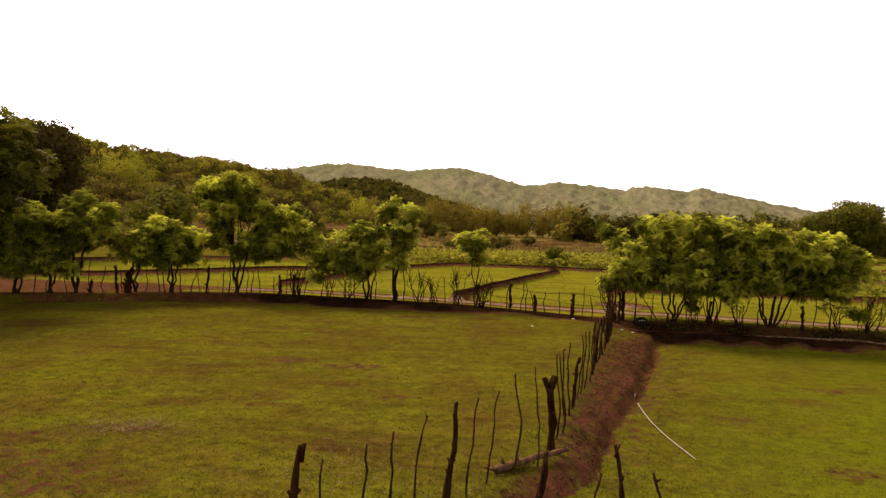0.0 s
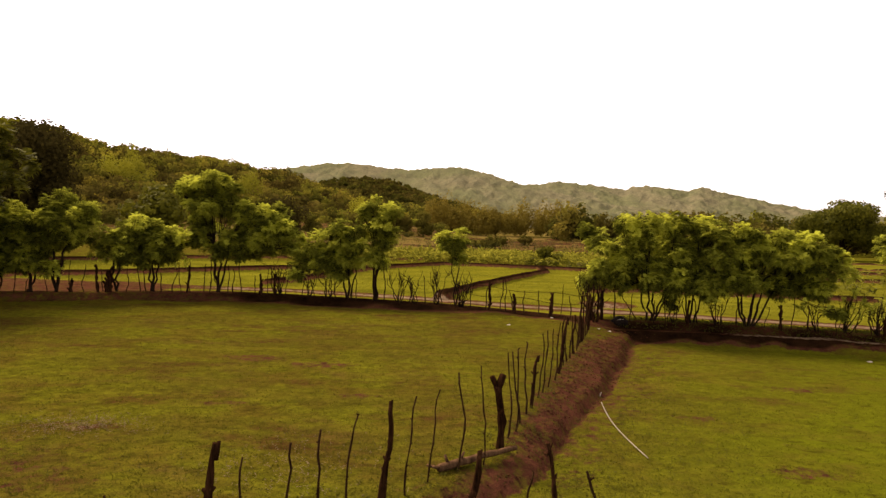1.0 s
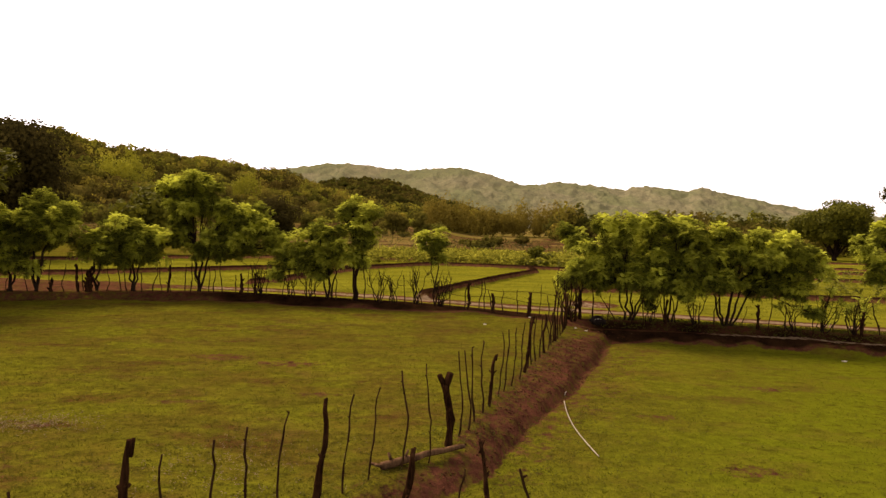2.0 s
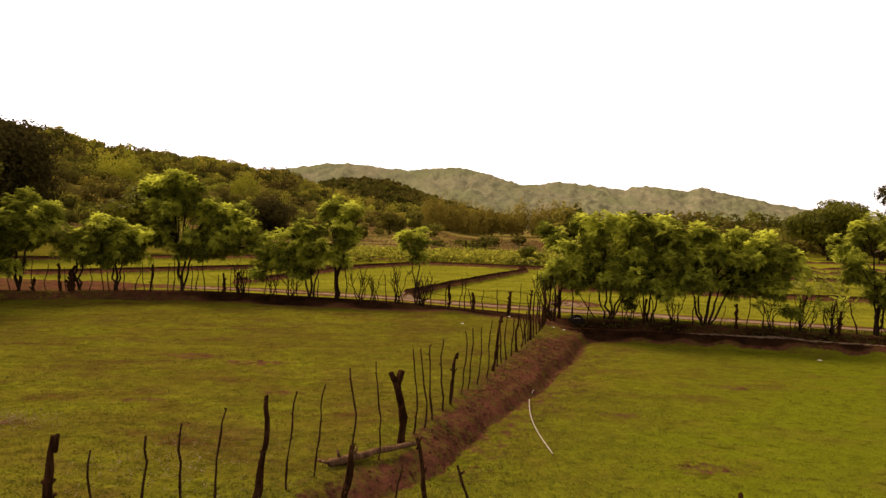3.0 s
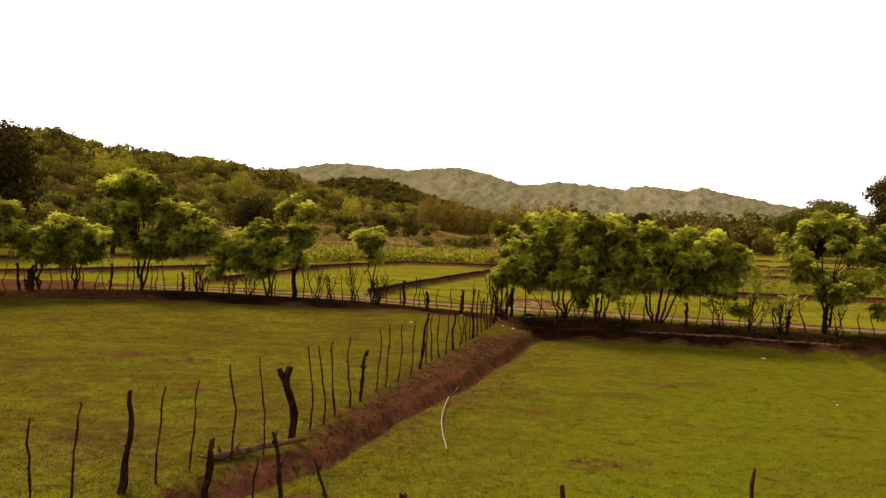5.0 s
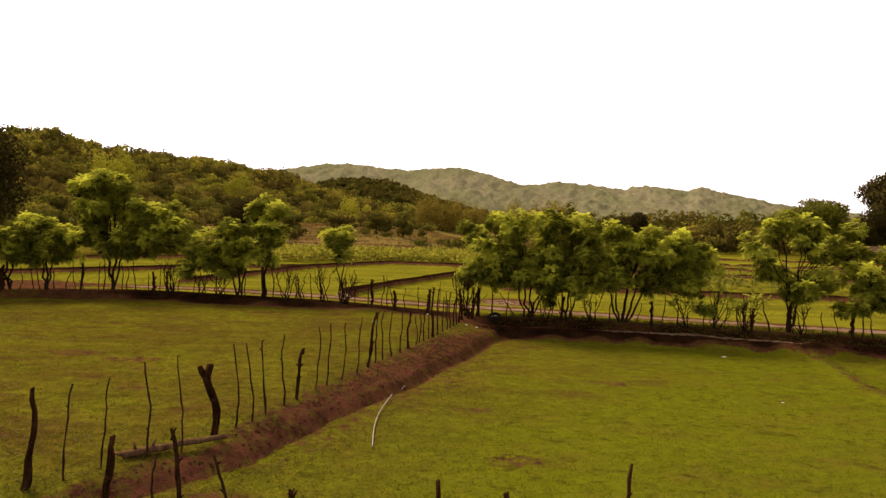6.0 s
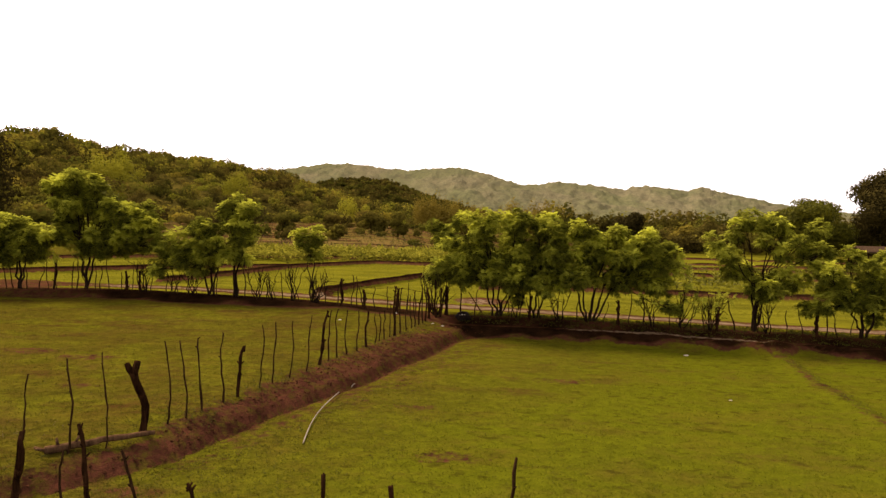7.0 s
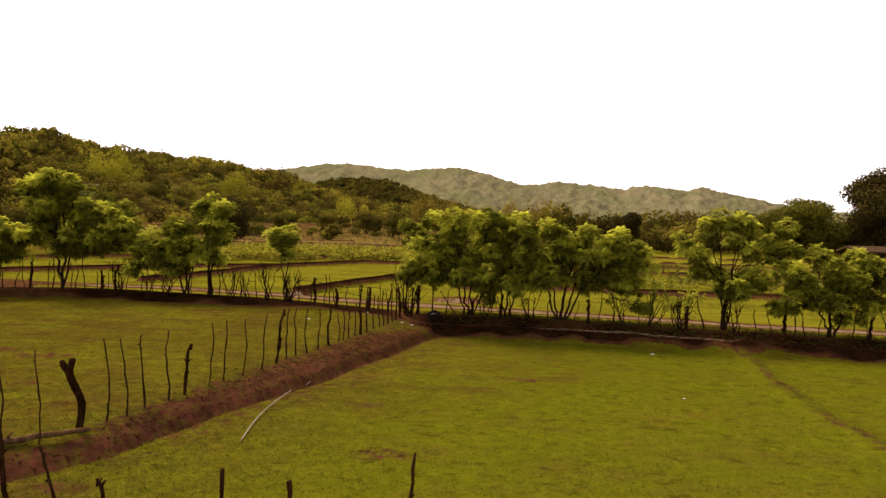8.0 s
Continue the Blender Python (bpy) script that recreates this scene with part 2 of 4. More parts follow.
def tube(points, radii, sides=6, rough=0.0):
    """A tapering, bent tube with closed ends."""
    p, r = np.asarray(points, dtype=float), np.asarray(radii, dtype=float)
    n = len(p)
    way = np.gradient(p, axis=0)
    way /= np.linalg.norm(way, axis=1)[:, None] + 1e-9
    side = np.cross(way, np.where(np.abs(way[:, 2:3]) > 0.9, [[0.0, 1.0, 0.0]], [[0.0, 0.0, 1.0]]))
    side /= np.linalg.norm(side, axis=1)[:, None] + 1e-9
    up = np.cross(side, way)
    a = np.linspace(0, 2 * np.pi, sides, endpoint=False)
    rr = r[:, None] * (1 + rough * rng.normal(size=(n, sides)))
    v = p[:, None] + rr[..., None] * (side[:, None] * np.cos(a)[None, :, None] + up[:, None] * np.sin(a)[None, :, None])
    v = np.concatenate([v.reshape(-1, 3), p[:1] - way[:1] * r[0] * 0.3, p[-1:] + way[-1:] * r[-1] * 0.3])
    f = []
    for i in range(n - 1):
        for j in range(sides):
            k = (j + 1) % sides
            f.append((i * sides + j, i * sides + k, (i + 1) * sides + k, (i + 1) * sides + j))
    e = n * sides
    for j in range(sides):
        k = (j + 1) % sides
        f.append((e, e, k, j))
        f.append((e + 1, e + 1, (n - 1) * sides + j, (n - 1) * sides + k))
    f = np.array(f)
    tri = np.concatenate([f[f[:, 0] != f[:, 1]][:, [0, 1, 2]], f[f[:, 0] != f[:, 1]][:, [0, 2, 3]], f[f[:, 0] == f[:, 1]][:, [1, 2, 3]]])
    return v, tri


def curve_between(a, b, sag=0.0, wobble=0.0, n=6):
    a, b = np.asarray(a, dtype=float), np.asarray(b, dtype=float)
    s = np.linspace(0, 1, n)[:, None]
    p = a + (b - a) * s
    p[:, 2] += sag * np.sin(np.pi * s[:, 0])
    p[1:-1] += rng.normal(scale=wobble, size=(n - 2, 3)) if wobble else 0
    return p


def turns(way, spin):
    """Rotation matrices whose y axis goes along each way, spun about it."""
    way = way / (np.linalg.norm(way, axis=1)[:, None] + 1e-9)
    x = np.cross(way, [0.0, 0.0, 1.0])
    x /= np.linalg.norm(x, axis=1)[:, None] + 1e-6
    z = np.cross(x, way)
    c, s = np.cos(spin)[:, None], np.sin(spin)[:, None]
    return np.stack([x * c + z * s, way, z * c - x * s], axis=2)


def frond_shape(pairs=3, length=1.0, leaf=0.42, droop=0.5):
    """A feathered leaf along +y: pairs of pointed leaflets and one at the tip, bending down."""
    v, f = [], []

    def leaflet(a, b, tip):
        f.append((len(v), len(v) + 1, len(v) + 2))
        v.extend([a, b, tip])

    for i in range(pairs):
        s = 0.16 + 0.8 * i / pairs
        y, z, step = s * length, -droop * s * s * length, 1.1 / pairs
        for e in (-1, 1):
            leaflet((0, y, z), (e * 0.03, y + step * length, z - 0.03), (e * leaf * (1.1 - 0.35 * s), y + leaf * 0.55, z - 0.07 * length))
    leaflet((-0.07, 0.86 * length, -droop * 0.8 * length), (0.07, 0.86 * length, -droop * 0.8 * length), (0, 1.2 * length, -droop * 1.4 * length))
    return np.array(v), np.array(f)


FROND = frond_shape()


def fronds(shape, at, way, spin, size):
    """Copies of a leaf shape joined into one array."""
    v, f = shape
    m = turns(way, spin)
    out = np.einsum("nij,kj->nki", m, v) * size[:, None, None] + at[:, None, :]
    faces = f[None] + (np.arange(len(at)) * len(v))[:, None, None]
    return out.reshape(-1, 3), faces.reshape(-1, f.shape[1])


def ball_points(n):
    d = rng.normal(size=(n, 3))
    return d / np.linalg.norm(d, axis=1)[:, None]


def crown_leaves(blobs, shoots, size=0.21, bunch=8):
    """Leaves over the lobes (x, y, z, rx, ry, rz) of a crown: each lobe carries puffs, each puff leafy shoots, each
    shoot a tuft of arching fronds. Some puffs are young and pale; leaves inside a lobe are darker, shade put into their
    tint."""
    at, out, leaf_tone = [], [], []
    for x, y, z, rx, ry, rz in blobs:
        n = max(2, int(shoots * (rx * ry + rx * rz + ry * rz)))
        d = ball_points(n * 3)
        d = d[d[:, 2] > -0.7][:n]
        centre = np.array([x, y, z]) + d * rng.uniform(0.75, 1.0, (len(d), 1)) * [rx, ry, rz]
        for c, w in zip(centre, d):
            r = rng.uniform(0.15, 0.34) * (size / 0.21)
            c = c + [0, 0, rng.choice([0.0, 0.0, 0.0, 0.22]) * rng.uniform(0.5, 1.3)]
            e = ball_points(22)
            e = e[e[:, 2] > -0.5][:int(6 + 22 * r * (0.21 / size))]
            at.append(c + e * [r, r, r * 0.95])
            out.append(e * 0.7 + w * 0.3)
            leaf_tone.append(np.full(len(e), rng.beta(1.1, 1.0)))
        # inner leaves get a low tint: the crown's inner shade as colour
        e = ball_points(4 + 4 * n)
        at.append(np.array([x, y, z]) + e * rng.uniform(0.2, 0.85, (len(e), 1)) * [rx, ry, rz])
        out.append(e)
        leaf_tone.append(rng.uniform(0.0, 0.18, len(e)))
    at, out, leaf_tone = np.concatenate(at), np.concatenate(out), np.concatenate(leaf_tone)
    n = len(at)
    a = rng.uniform(0, 6.28, (n, 1)) + np.arange(bunch)[None] * 2.4
    way = np.stack([np.cos(a), np.sin(a), rng.uniform(-0.7, 0.6, (n, bunch))], axis=2) + out[:, None] * [1.1, 1.1, 0.7]
    roots = np.repeat(at, bunch, axis=0) + ball_points(n * bunch) * 0.04
    grow = np.repeat(rng.uniform(0.8, 1.2, n), bunch) * rng.uniform(0.75, 1.2, n * bunch)
    v, f = fronds(FROND, roots, way.reshape(-1, 3), rng.uniform(-0.4, 0.4, n * bunch), size * grow)
    tint = np.clip(np.repeat(leaf_tone, bunch) + rng.normal(scale=0.1, size=n * bunch), 0, 1)
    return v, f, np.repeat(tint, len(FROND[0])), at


def puffs(centres, radii, heights, tints, count, leaf):
    """Far trees: many small leaf clumps spread over lumpy crowns. Returns quads and a tint for each vertex."""
    n = len(centres)
    lumps = 7
    ld = ball_points(n * lumps).reshape(n, lumps, 3)
    ld[..., 2] = ld[..., 2] * 0.75 + 0.12
    pick = rng.integers(0, lumps, size=(n, count))
    base = np.take_along_axis(ld, pick[..., None], axis=1) * 0.58
    d = ball_points(n * count).reshape(n, count, 3)
    off = base + d * rng.uniform(0.34, 0.52, size=(n, count, 1))
    scale = np.stack([radii, radii, heights * 0.5], axis=1)
    at = (centres[:, None] + off * scale[:, None]).reshape(-1, 3)
    # tint rises with height in the crown: top light put into the colour
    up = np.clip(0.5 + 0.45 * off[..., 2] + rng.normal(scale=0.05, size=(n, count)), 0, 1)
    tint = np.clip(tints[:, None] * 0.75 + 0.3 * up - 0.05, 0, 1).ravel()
    s = (leaf[:, None] * rng.uniform(0.6, 1.4, size=(n, count))).ravel()
    m = turns(d.reshape(-1, 3) + ball_points(n * count) * 0.4, rng.uniform(0, 6.28, n * count))
    quad = np.array([(-0.6, 0.0, 0.0), (0.05, 0.12, -0.5), (0.6, -0.05, 0.0), (-0.05, 0.1, 0.5)])
    v = np.einsum("nij,kj->nki", m, quad) * s[:, None, None] + at[:, None]
    f = np.arange(len(at) * 4).reshape(-1, 4)
    return v.reshape(-1, 3), f, np.repeat(tint, 4)


# ---- plan of the ground ----
BUND = [(-9.0, -2.4), (-1.6, 6.58), (0.11, 8.65), (1.92, 10.84), (3.9, 16.4), (5.87, 21.96), (6.7, 24.6)]
BACK_X = [-60, -30, -19, -14.6, -10, -7, -2.3, 1.4, 3.5, 6.2, 9.5, 13.4, 17, 21, 26, 40, 80]
BACK_Y = [21, 25.2, 26.8, 28.2, 28.9, 28.7, 27.8, 27.2, 26.6, 25.6, 25.9, 25.4, 24.8, 24.2, 23.2, 20, 10]
ROAD = [(-60, 40), (-30, 37), (-16, 35.2), (-7.8, 34.4), (-1, 32.5), (4.9, 30.1), (9, 29.1), (13.1, 28.5), (16.8, 28.0), (19.2, 27.6), (23.7, 26.6), (40, 23.0), (80, 13)]
DIKES = [
    [(-10.0, 36.8), (-9.0, 38.3), (-5.4, 49.9), (0.4, 57.5), (9.3, 55.5), (15, 55)],
    [(0.6, 32.6), (2.0, 36.3), (3.9, 40.4), (6.3, 45.6), (9.0, 51.0), (9.3, 55.5)],
    [(-60, 44), (-31.5, 51.4), (-17.7, 62.8), (0.4, 66)],
    [(-40, 33), (-22.3, 39.8), (-13.1, 47.5), (-5.4, 49.9)],
    [(9.8, 37.0), (10, 37.4), (14, 38.6)],
    [(10, 38.8), (21, 38.2), (28.8, 37.4), (60, 33)],
    [(15, 57), (28, 54.4), (37.6, 51.5), (70, 44)],
    [(15, 66), (29, 65), (33, 64.7), (70, 58)],
    [(18, 78), (32, 75.6), (37, 74.3), (80, 65)],
    [(-20, 84), (-0.8, 86.5), (16.6, 90.6), (40, 93), (80, 85)],
]
FOOTPATH = [(20.2, 23.4), (18.7, 18), (18.2, 15), (18.0, 12.7), (17.5, 6)]


def smooth(a, b, x):
    s = np.clip((x - a) / (b - a), 0, 1)
    return s * s * (3 - 2 * s)


def to_line(x, y, line):
    """The distance to a line of points, and the same with a sign (right of it: plus)."""
    best, signed = np.full(np.shape(x), 1e9), np.zeros(np.shape(x))
    for (ax, ay), (bx, by) in zip(line[:-1], line[1:]):
        dx, dy = bx - ax, by - ay
        s = np.clip(((x - ax) * dx + (y - ay) * dy) / (dx * dx + dy * dy), 0, 1)
        d = np.hypot(x - ax - s * dx, y - ay - s * dy)
        side = (x - ax) * dy - (y - ay) * dx
        signed = np.where(d < best, np.sign(side) * d, signed)
        best = np.minimum(best, d)
    return best, signed


def ripple(x, y, size):
    return np.sin(x / size + 1.3 * np.sin(y / size * 0.7)) * np.sin(y / size * 1.1 + 1.7 * np.sin(x / size * 0.6 + 1))


def terrace(x, y):
    """The number of the terrace on the dry fields, and how far across it."""
    return (y + 7 * ripple(x, y, 41) + 3.5 * ripple(x + 9, y, 17) + 0.08 * x) / 9.0


def plan(x, y):
    """Height of the ground, and what covers it: soil, paddy, dry field, bare track."""
    x, y = np.asarray(x, dtype=float), np.asarray(y, dtype=float)
    back = np.interp(x, BACK_X, BACK_Y)
    _, d = to_line(x, y, BUND)
    wav = 0.12 * ripple(x, y, 0.9)
    left = -0.05 + 0.008 * np.clip(y - 11, -12, 18) + 0.025 * ripple(x, y, 2.2)
    right = -0.46 - 0.2 * smooth(2, 11, d) - 0.012 * np.clip(y - 12, -12, 13) + 0.02 * ripple(x, y, 1.9)
    wide = np.interp(y, [9, 13, 16, 20, 23], [0.72, 0.8, 1.25, 1.48, 1.62])
    d = np.where(d > 0, d * 1.4 / wide, d)
    dd = d + wav + 0.05 * ripple(x, y, 0.31)
    top = np.interp(dd, [0.0, 0.5, 1.2], [-0.1, -0.15, -0.32]) + 0.012 * ripple(x + 3, y, 0.23) + 0.01 * ripple(x, y + 5, 0.13) + 0.025 * ripple(x, y, 0.55)
    near = np.where(dd < 0, left + (np.minimum(left, -0.08) - left) * smooth(-0.9, 0, dd), top)
    near = near + (right - near) * smooth(1.16, 1.42, dd) - 0.05 * smooth(1.15, 1.36, dd) * smooth(1.62, 1.42, dd)
    bank = np.interp(x, [-20, -10, 0, 6, 9, 17, 26, 40], [0.36, 0.36, 0.26, 0.03, -0.02, -0.12, -0.25, -0.4])
    is_right = smooth(5.8, 8.2, x)
    wav = wav + 0.16 * ripple(x * 1.3, 0 * y + 2, 1.1) * smooth(8, 4, np.abs(y - back))
    lo = back - 0.9 - (1.15 - 0.3 * smooth(11, 16, x)) * is_right + wav * (1 - 0.2 * is_right) + 0.16 * is_right * ripple(x, 0 * y + 1, 2.6)
    hi = back - 0.35 - 0.68 * is_right + wav + 0.14 * is_right * ripple(x + 2, 0 * y + 1, 3.1)
    rise = smooth(0, 1, (y - lo) / (hi - lo))
    bank = bank - 0.22 * is_right * smooth(0.1, -0.7, y - back)
    z = near + (bank - near) * rise
    up_left = smooth(0.06, -0.08, x / np.maximum(y, 40.0))
    far = -0.12 - 0.25 * smooth(5, 25, x) - 0.012 * np.clip(y - 55, 0, 180) * (1 - up_left * smooth(85, 110, y))
    z = z + (far - z) * smooth(0.4, 3.0, y - back)
    behind = smooth(0.5, 1.5, y - back)
    soil = smooth(-0.5, -0.05, d) * smooth(1.75, 1.35, d) * (1 - smooth(0, 0.6, y - (back - 1.0)))
    soil = np.maximum(soil, 0.6 * smooth(-1.0, -0.1, d) * smooth(1.9, 1.2, d) * smooth(13.2, 11.4, y))
    soil = np.maximum(soil, (0.41 + 0.06 * smooth(15, 11, y)) * smooth(6.0, 1.8, d) * smooth(1.0, 1.4, d) * (1 - smooth(0, 0.6, y - (back - 2.0))))
    pasture = (0.08 + 0.5 * smooth(2, 12, d)) * smooth(1.3, 2.2, d) * (1 - rise)
    soil = soil * np.interp(y, [6, 9.5, 11.0, 12.5], [0.48, 0.66, 0.86, 1.0]) * np.interp(y, [21.6, 23.6], [1.0, 0.5]) * np.interp(d, [-0.35, 0.0, 0.45, 0.8], [0.36, 0.5, 0.66, 1.0])
    # soil above 1 turns near-black: tree shade on the banks is painted in
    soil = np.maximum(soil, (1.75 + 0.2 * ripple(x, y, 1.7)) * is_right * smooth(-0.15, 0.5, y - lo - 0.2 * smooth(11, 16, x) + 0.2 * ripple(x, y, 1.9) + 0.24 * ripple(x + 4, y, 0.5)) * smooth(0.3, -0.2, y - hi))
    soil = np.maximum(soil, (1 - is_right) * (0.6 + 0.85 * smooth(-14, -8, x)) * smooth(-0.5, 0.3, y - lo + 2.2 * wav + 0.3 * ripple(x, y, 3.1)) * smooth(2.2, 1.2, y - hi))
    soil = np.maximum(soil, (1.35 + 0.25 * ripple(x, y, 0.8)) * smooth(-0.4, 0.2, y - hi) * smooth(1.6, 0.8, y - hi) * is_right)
    track = np.zeros_like(x)
    rd, _ = to_line(x, y, ROAD)
    track = np.maximum(track, smooth(0.6, 0.25, rd + 0.8 * wav) * smooth(-17, -10, x) * (0.72 + 0.28 * smooth(4, 12, x)))
    soil = np.maximum(soil, smooth(1.3, 0.7, rd) * 0.7)
    soil = np.maximum(soil, smooth(1.2, 0.7, np.hypot((x + 18.5) / 4.2, (y - 33.5) / 3.6)))
    soil = np.maximum(soil, smooth(1.2, 0.7, np.hypot((x + 25.5) / 5.0, (y - 32.0) / 5.0)))
    paddy = behind * (1 - smooth(60, 66, y - 52 * smooth(12, 24, x) + 6 * smooth(-6, -20, x))) * (1 - smooth(85, 110, np.abs(x)))
    soil = np.maximum(soil, 0.9 * smooth(1.2, 0.6, np.hypot((x - 9.3) / 1.7, (y - 32.0) / 1.7)))
    track = np.maximum(track, 0.5 * smooth(1.2, 0.6, np.hypot((x - 9.0) / 1.5, (y - 31.6) / 1.6)))
    paddy = np.maximum(paddy, pasture)
    ridge = np.zeros_like(x)
    for line in DIKES:
        dk, _ = to_line(x, y, line)
        up = smooth(0.66, 0.2, dk * (1.35 if line[0][1] == 32.6 else 1.0) + 1.2 * wav) * behind
        ridge = np.maximum(ridge, up)
    z = z + 0.42 * ridge
    soil = np.maximum(soil, 1.75 * ridge)
    k = terrace(x, y)
    frac = k - np.floor(k)
    kind = np.sin(np.floor(k) * 12.9898 + np.floor((x + 400 + 9 * np.sin(np.floor(k) * 3)) / 37) * 78.233) * 0.5 + 0.5
    fields = smooth(88, 98, y + 5 * ripple(x, y, 14)) * (1 - smooth(0.24, 0.34, x / np.maximum(y, 40.0)))
    dry = fields * (0.55 + 0.45 * kind)
    stair = np.clip((np.floor(k) + smooth(0.84, 0.98, frac)) * 9.0 - 100, 0, 170)
    z = z + 0.019 * stair * up_left * fields + 0.25 * smooth(0.2, 0.05, np.abs(frac - 0.93)) * fields
    soil = np.maximum(soil, (1.15 + 0.45 * ripple(x, y, 9)) * smooth(0.14, 0.05, np.abs(frac - 0.92)) * fields * (1 - smooth(260, 330, y)))
    for ax, ay, rx, ry in ((-7.5, 9.0, 4.5, 2.2), (-4.5, 7.2, 3.0, 1.0), (-4.5, 17.1, 1.5, 0.7), (-2.5, 16.5, 1.6, 0.6), (-3.8, 12.9, 1.0, 0.4), (-7.8, 10.8, 1.2, 0.5), (-5.85, 11.3, 1.3, 0.4), (-1.0, 13.8, 1.1, 0.4), (11.0, 17.5, 1.4, 0.5), (7.5, 11.2, 1.3, 0.5), (-6.0, 8.7, 1.3, 0.6), (2.6, 9.1, 0.9, 0.35), (6.8, 14.2, 1.0, 0.4)):
        soil = np.maximum(soil, (0.54 if ay > 16 else 0.5) * smooth(1.35, 0.2, np.hypot((x - ax) / rx, (y - ay) / ry)))
    fp, _ = to_line(x, y, FOOTPATH)
    soil = np.maximum(soil, 0.5 * smooth(0.42, 0.16, fp + wav))
    z = z + 0.09 * smooth(0.5, 0.1, fp)
    crest = np.abs(y - hi - 0.15)
    track = np.maximum(track, 0.62 * is_right * smooth(0.35, 0.1, crest) * smooth(11, 13, x) * smooth(21, 19, x))
    return z, np.stack([soil, np.maximum(paddy, 0.2 * smooth(88, 98, y)) * (1 - dry), dry, track], axis=-1)


def gz(x, y):
    return float(plan(np.array([x]), np.array([y]))[0][0])


def steps_of(*spans):
    """Grid lines from (start, end, step) spans."""
    return np.concatenate([np.arange(a, b, s) for a, b, s in spans] + [[spans[-1][1]]])


gx = steps_of((-4500, -700, 950), (-700, -120, 58), (-120, -34, 2.0), (-34, -20, 0.6), (-20, 0.5, 0.3), (0.5, 9, 0.13), (9, 26, 0.28), (26, 46, 0.5), (46, 130, 1.6), (130, 700, 57), (700, 4500, 950))
gy = steps_of((-600, -40, 80), (-40, 4, 2.2), (4, 9, 0.2), (9, 27, 0.15), (27, 31, 0.16), (31, 60, 0.38), (60, 95, 0.7), (95, 260, 1.9), (260, 500, 24), (500, 4900, 550))
X, Y = np.meshgrid(gx, gy)
Z, COVER = plan(X.ravel(), Y.ravel())
nx, ny = len(gx), len(gy)
i, j = np.meshgrid(np.arange(nx - 1), np.arange(ny - 1))
q = (j * nx + i).ravel()
ground = new("ground", mesh_of("ground", np.stack([X.ravel(), Y.ravel(), Z], axis=1), np.stack([q, q + 1, q + nx + 1, q + nx], axis=1), M_GROUND, True))
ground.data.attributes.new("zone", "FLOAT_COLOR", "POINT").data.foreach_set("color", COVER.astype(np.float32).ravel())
tagged(ground, "grazed pasture, red soil bank and bright green paddies with earth dikes", "ground", kind="structure")


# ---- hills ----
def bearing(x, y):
    """How far to the right of straight ahead a place lies from the middle of the camera's way, as metres across for
    each metre away.
    """
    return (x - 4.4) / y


class Hill:
    """A ridge that rises from its foot (x, y) to a crest line (x, y, z)."""

    def __init__(self, crest, foot, rough=1.0, bend=0.85):
        self.u = np.array([bearing(c[0], c[1]) for c in crest])
        self.far = np.array([c[1] for c in crest], dtype=float)
        self.top = np.array([c[2] for c in crest], dtype=float)
        self.fu, self.fy = np.array([bearing(*c) for c in foot]), np.array([c[1] for c in foot], dtype=float)
        self.rough, self.bend = rough, bend

    def at(self, u, s):
        far, foot = np.interp(u, self.u, self.far), np.interp(u, self.fu, self.fy)
        y = foot + (far - foot) * s
        x = 4.4 + u * y
        rise = np.where(s <= 1, np.clip(s, 0, 1) ** self.bend, 1 - 0.5 * np.clip(s - 1, 0, 2) ** 1.5)
        top = np.interp(u, self.u, self.top)
        size = np.mean(self.far) / 40.0
        gully = ripple(x, y, 60) * 0.4 + ripple(x + 40, y - 9, 27) * 0.2 + np.abs(ripple(x * 1.6, y * 0.5, size * 0.9)) * 0.9 + np.abs(ripple(x * 1.4 + 90, y * 0.6, size * 0.37)) * 0.5 - 0.6
        z = -2.6 + (top + 2.6) * rise
        z = z + (ripple(x, y, size * 0.31) * 0.07 + ripple(x, y, size * 0.13) * 0.05 + ripple(x, y + 50, size * 0.06) * 0.03) * size * np.clip(s * 2, 0, 1)
        z = z + gully * self.rough * np.clip(np.minimum(s, np.abs(1 - s)) * 4, 0, 1) * np.clip(top, 0, 40) * 0.14
        return x, y, z

    def mesh(self, name, material, nu=160, ns=40):
        u, s = np.meshgrid(np.linspace(self.u[0], self.u[-1], nu), np.linspace(-0.05, 1.5, ns))
        x, y, z = self.at(u.ravel(), s.ravel())
        i, j = np.meshgrid(np.arange(nu - 1), np.arange(ns - 1))
        q = (j * nu + i).ravel()
        return mesh_of(name, np.stack([x, y, z], axis=1), np.stack([q, q + 1, q + nu + 1, q + nu], axis=1), material, True)

    def spots(self, n, u0, u1, y0, y1):
        """Places on the slope between two bearings and two distances."""
        u, y = rng.uniform(u0, u1, n), rng.uniform(y0, y1, n)
        far, foot = np.interp(u, self.u, self.far), np.interp(u, self.fu, self.fy)
        return np.stack(self.at(u, (y - foot) / (far - foot)), axis=1)

    def sites(self, n, lo=0.02, hi=1.03):
        u = rng.uniform(max(self.u[0], -0.9), self.u[-1], n)
        s = rng.uniform(lo, hi, n) ** 0.8
        return np.stack(self.at(u, s), axis=1)


